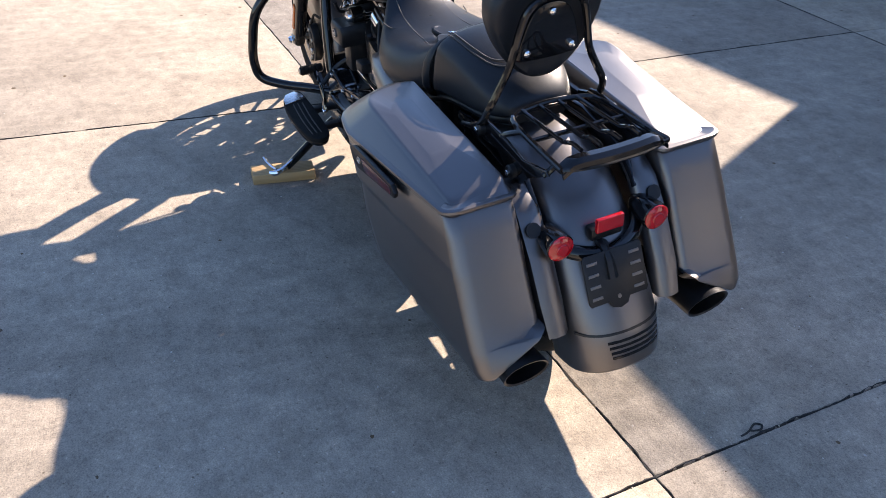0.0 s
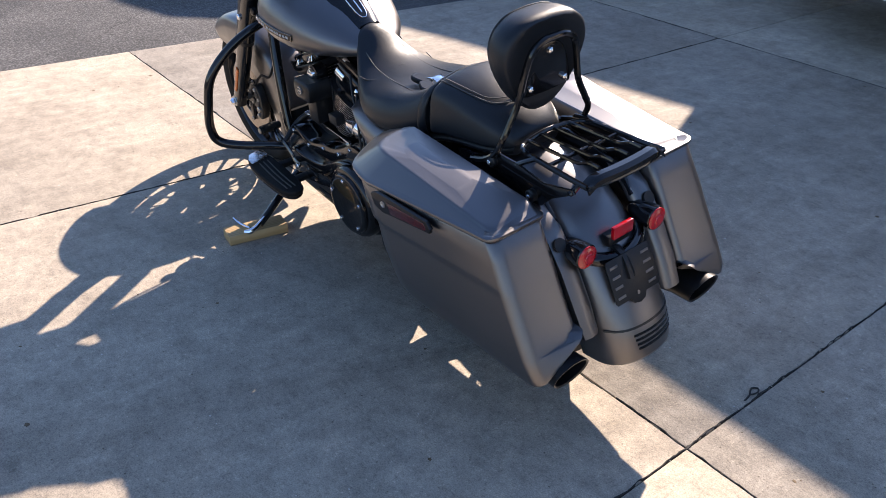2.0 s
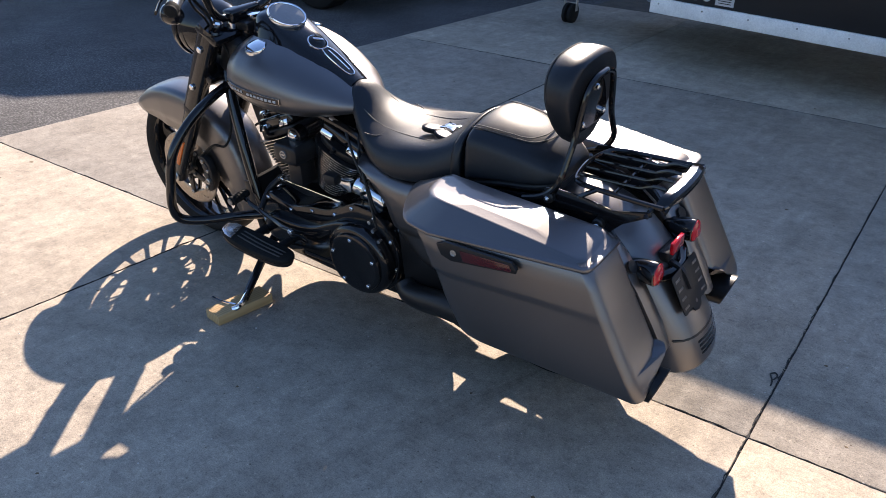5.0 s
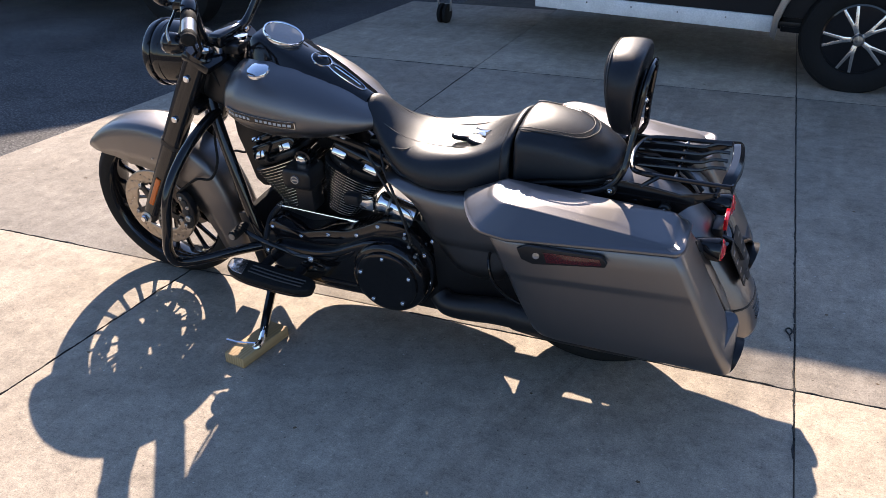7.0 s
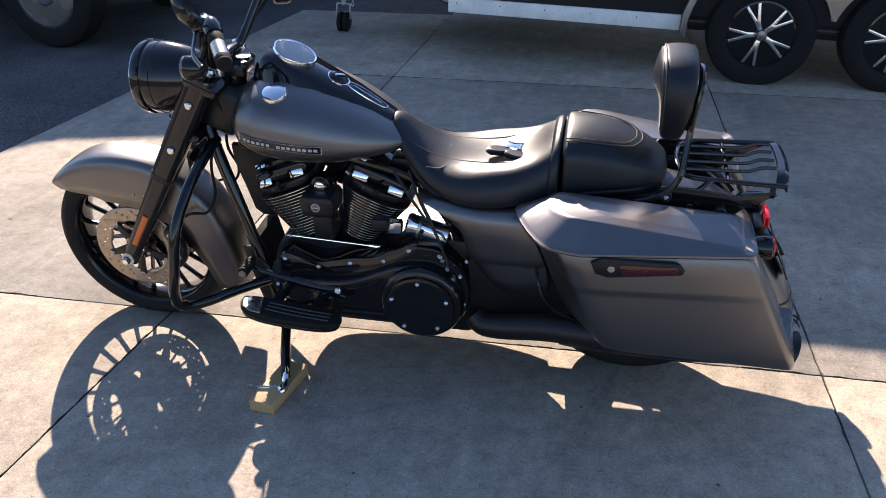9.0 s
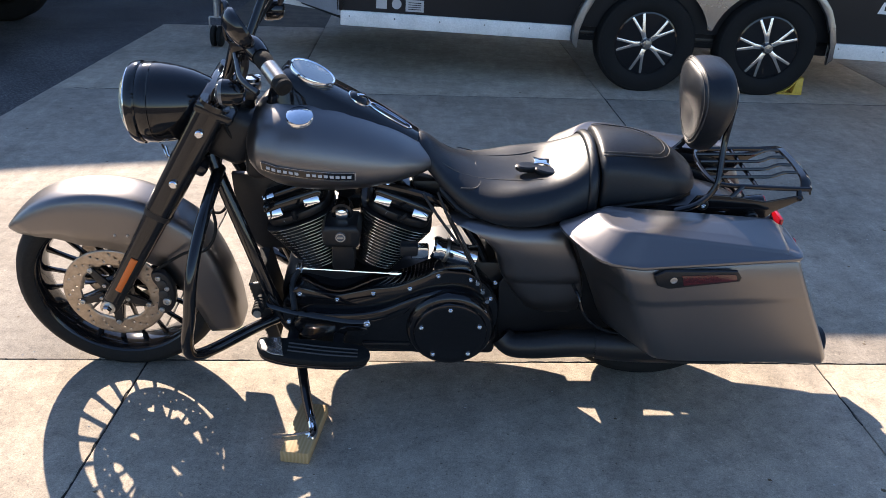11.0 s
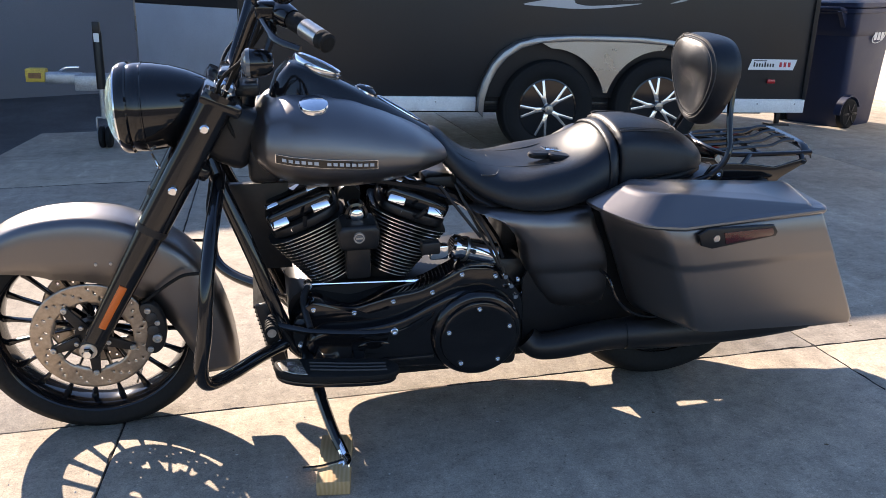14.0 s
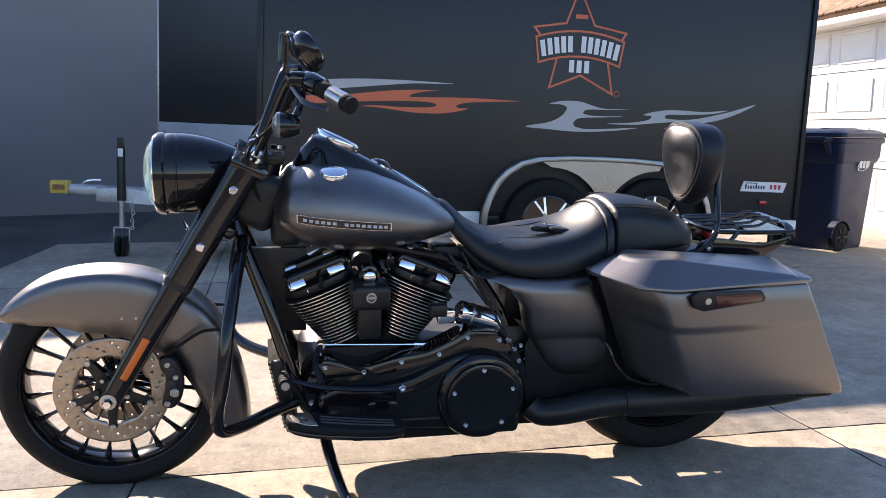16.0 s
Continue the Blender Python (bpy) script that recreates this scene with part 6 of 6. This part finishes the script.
    part("visor_wire", tube([(-1.40, -.03, .755), (-1.385, -.05, .73), (-1.39, -.02, .715), (-1.40, .0, .735)], .003, 6, 5), CHROME, bike)
    # handlebar
    half = [(-1.205, -.02, .935), (-1.205, -.07, .935), (-1.195, -.115, .955), (-1.165, -.165, 1.03), (-1.135, -.215, 1.105), (-1.115, -.25, 1.127), (-1.085, -.29, 1.120), (-1.04, -.35, 1.097), (-1.005, -.40, 1.08)]
    full = half[::-1] + [(x, -y, z) for x, y, z in half]
    part("handlebar", tube(full, .0135, 14, 5), GLOSS, bike, "tall gloss black handlebar")
    part("bar_clamp", rbox((.05, .13, .045), (-1.205, 0, .935), .012, 3), GLOSS, bike)
    for s in (-1, 1):
        part("clamp_riser", lathe([(.02, 0), (.022, .02), (.018, .05), (.001, .05)], (-1.21, s * .045, .895), "z", 18), CHROME, bike)
        gA, gB = Vector((-1.062, s * .318, 1.108)), Vector((-1.004, s * .408, 1.078))
        grip = part("hand_grip", tube([gA, gA.lerp(gB, .3), gA.lerp(gB, .7), gB], lambda f: .018 + .002 * math.sin(9 * f), 16, 4), RUBBER, bike, "black grip with bright end cap")
        dd = (gB - gA).normalized()
        part("end_cap", lathe([(.0195, 0), (.0195, .006), (.014, .010), (.001, .010)], gB, dd, 18), RUBBER, grip)
        part("grip_band", tube([gA.lerp(gB, .38), gA.lerp(gB, .9)], .0196, 16, 2), STEEL, grip)
        part("switch_pod", tube([gA - dd * .055, gA - dd * .03, gA], lambda f: .021 + .004 * math.sin(math.pi * f), 14, 4), GLOSS, bike, "black switch housing")
        part("lever_perch", rbox((.05, .045, .04), tuple(gA - dd * .05 + Vector((-.022, 0, .0))), .012, 3), GLOSS, bike)
        part("control_lever", tube([gA - dd * .05 + Vector((-.04, 0, -.005)), gA + Vector((-.055, 0, -.01)), gA.lerp(gB, .5) + Vector((-.065, s * .01, -.015)), gB + Vector((-.05, s * .015, -.01))], .007, 10, 5, flat=.6), GLOSS, bike, "gloss black hand lever")
        mir_c = Vector((-1.088, s * .37, 1.19))
        part("mirror_stem", tube([gA - dd * .05 + Vector((-.02, 0, .015)), Vector((-1.135, s * .30, 1.14)), Vector((-1.135, s * .31, 1.215)), Vector((-1.125, s * .325, 1.222)), mir_c + Vector((-.03, -s * .02, .012))], .0055, 8, 6), GLOSS, bike)
        ax3 = Vector((-.80, s * .35, -.45)).normalized()
        mir = part("mirror", lathe([(.043, -.006), (.047, 0), (.046, .010), (.040, .020), (.025, .029), (.001, .033)], mir_c, ax3, 32), GLOSS, bike, "round gloss black mirror")
        part("mirror_glass", lathe([(.043, -.0065), (.001, -.0068)], mir_c, ax3, 32), CHROME, mir)
        sg = part("front_signal", lathe([(.008, .036), (.019, .033), (.027, .020), (.030, 0), (.030, -.012)], (-1.14, s * .312, 1.022), "x", 24), GLOSS, bike, "black bullet turn signal")
        part("lens", lathe([(.031, -.012), (.029, -.020), (.018, -.028), (.001, -.031)], (-1.14, s * .312, 1.022), "x", 24), DIALGLASS, sg)
        part("signal_stem", tube([(-1.12, s * .306, 1.035), (-1.105, s * .298, 1.07), (-1.10, s * .292, 1.105)], .009, 8, 4), GLOSS, bike)
        part("cable", tube([gA - dd * .06, (-1.14, s * .23, 1.05), (-1.19, s * .15, .97), (-1.22, s * .10, .88), (-1.20, s * .08, .80)], .005, 8, 6), RUBBER, bike)
        part("cable", tube([gA - dd * .06 + Vector((-.03, 0, -.02)), (-1.16, s * .22, 1.02), (-1.22, s * .14, .95), (-1.235, s * .09, .86), (-1.20, s * .05, .78)], .004, 8, 6), RUBBER, bike)
    part("dash_switch", rbox((.06, .09, .03), (-1.165, 0, .905), .008), SATIN, bike)
    part("fork_lock", lathe([(.02, 0), (.022, .01), (.001, .012)], (-1.15, 0, .93), "z", 20), CHROME, bike)


front_end()


# ---- loose things: stand block and keys ----
def stand_block():
    b = link_mesh("wooden_block", rbox((.078, .215, .036), (0, 0, .018), .003), PINE)
    b.matrix_world = pose(-.998, -.408, .0005, 0, 0, -6)
    tagged(b, "short pine offcut under the side stand", "wood block")


stand_block()


def keys():
    m = BIKE @ pose(-.375, .002, .6985, -3, 4, 0) @ Matrix.Scale(1.25, 4)
    k = thing("key_fob", "black key fobs with a small bright tag on the seat", "keys", m)
    for x, y, a in ((-.03, -.025, 15), (.01, -.04, -20)):
        ob = part("fob", skin([[(px * f, py * f, h) for px, py in smooth2([(-.03, 0), (-.02, -.014), (.012, -.016), (.03, 0), (.012, .016), (-.02, .014)], 3)] for f, h in ((.9, 0), (1, .003), (1, .009), (.85, .012))]), SATIN, k)
        ob.matrix_basis = pose(x, y, 0, 0, 0, a)
    part("tag", plate(smooth2([(-.018, -.02), (.0, -.012), (.02, -.02), (.014, .0), (.022, .018), (0, .012), (-.016, .02), (-.012, 0)], 2), .012, .014, .0005, "z"), CHROME, k, "small bright star-shaped tag")
    part("ring", lathe([(.012, -.001), (.014, -.001), (.014, .001), (.012, .001)], (.0, .0, .013), "z", 20, closed=True), CHROME, k)


keys()

# ---- concrete driveway: slabs laid in a grid, with open joints ----
def driveway():
    d = thing("driveway", "tan broom-finished concrete slabs with dark joints", "driveway", kind="structure")
    xs = [-3.28, -1.55, 0.602, 2.75, 4.9, 7.0, 9.1]
    # Slabs end at an assumed y=-3, out of view; asphalt beyond darkens side reflections.
    ys = [-3.0, 0.02, 3.05, 6.0, 9.0, 12.0]

    def corner(x, y):
        edge = {-3.28: 0.045, -1.55: 0.02 if y < 0.1 else -0.03}.get(x, -0.065) * y
        return (x + edge, y + 0.0515 * x)
    for i in range(len(xs) - 1):
        for j in range(len(ys) - 1):
            y1 = ys[j + 1]
            if i == 0 and j == 2:
                y1 = 5.05
            if i == 0 and j > 2:
                continue
            g = 0.002
            q = [corner(xs[i], ys[j]), corner(xs[i + 1], ys[j]), corner(xs[i + 1], y1), corner(xs[i], y1)]
            c = Vector((sum(p[0] for p in q) / 4, sum(p[1] for p in q) / 4))
            inset = [(p[0] + math.copysign(g, c.x - p[0]), p[1] + math.copysign(g, c.y - p[1])) for p in q]
            part("slab", plate(inset, -0.1, 0.0, 0.004, "z"), CONCRETE, d)


def joint_fill(name, a, b, width, seed, label):
    """An uneven bead of dirt and tar along a joint."""
    rng = random.Random(seed)
    a, b = Vector(a), Vector(b)
    n = int((b - a).length / 0.012)
    d = (b - a).normalized()
    s = Vector((-d.y, d.x))
    bm = bmesh.new()
    prev, off, hole = None, 0.0, 0
    for k in range(n + 1):
        off += rng.uniform(-.0025, .0025) - off * .25
        w = width * rng.uniform(.15, 1.0) * (2.6 if rng.random() < .05 else 1)
        p = a.lerp(b, k / n) + s * off
        row = [bm.verts.new((p.x + s.x * w * u, p.y + s.y * w * u, h)) for u, h in ((-1, -.006), (-.4, .0015), (.4, .0015), (1, -.006))]
        if rng.random() < .012 + .05 * (hole > 0):
            hole = 0 if hole else 1
        if prev and not hole:
            for i in range(3):
                bm.faces.new((prev[i], prev[i + 1], row[i + 1], row[i]))
        prev = row
    tagged(link_mesh(name, bm, TAR), label, "joint", kind="structure")


driveway()
sheet("joint_bed", -2.6, -2.85, 8.0, 11.0, -0.0075, DIRT, "packed dirt between the concrete slabs", "joint")
joint_fill("joint_filler", (0.68, -1.2), (0.395, 3.2), .0048, 3, "dark crumbling filler in a concrete joint")
joint_fill("joint_filler", (-3.2, -.1448), (2.7, .159), .0038, 5, "dirt-filled concrete joint")
joint_fill("joint_filler", (-1.611, -3.08), (-1.55, -.06), .0038, 7, "dirt-filled concrete joint")
joint_fill("joint_filler", (-1.55, -.06), (-1.642, 2.965), .0035, 9, "dirt-filled concrete joint")
joint_fill("joint_filler", (-3.0, 2.9), (2.6, 3.18), .0045, 8, "dirt-filled concrete joint")


def crack_loop():
    """The small curled lump of old sealant in the joint."""
    pts = [(.575, .30, 0), (.565, .345, .002), (.545, .375, .003), (.535, .40, .003), (.555, .42, .003), (.575, .40, .003), (.572, .37, .003), (.56, .35, .002)]
    tagged(link_mesh("sealant_curl", tube([((x - .565) * .5 + .565, (y - .36) * .6 + .36, z) for x, y, z in pts], .0026, 6, 4), TAR), "curl of loose dark joint sealant", "sealant", kind="structure")


crack_loop()


def litter():
    rng = random.Random(11)
    for name, mat, label, n, size in (("grit", PEBBLE, "pale grit scattered on the concrete", 900, (.0012, .0045)), ("leaf_bits", LEAF, "dry leaf bits scattered on the concrete", 110, (.003, .012))):
        bm = bmesh.new()
        for _ in range(n):
            x, y = rng.uniform(-3.1, 3.2), rng.uniform(-1.9, 3.3)
            r = rng.uniform(*size)
            a0 = rng.random() * 6.28
            k = 5
            base = [bm.verts.new((x + r * rng.uniform(.6, 1.2) * math.cos(a0 + 6.28 * i / k), y + r * rng.uniform(.5, 1) * math.sin(a0 + 6.28 * i / k), .0)) for i in range(k)]
            tip = bm.verts.new((x, y, r * (.6 if mat is PEBBLE else .25)))
            for i in range(k):
                bm.faces.new((base[i], base[(i + 1) % k], tip))
            bm.faces.new(base[::-1])
        tagged(link_mesh(name, bm, mat), label, "litter", kind="stuff")


litter()
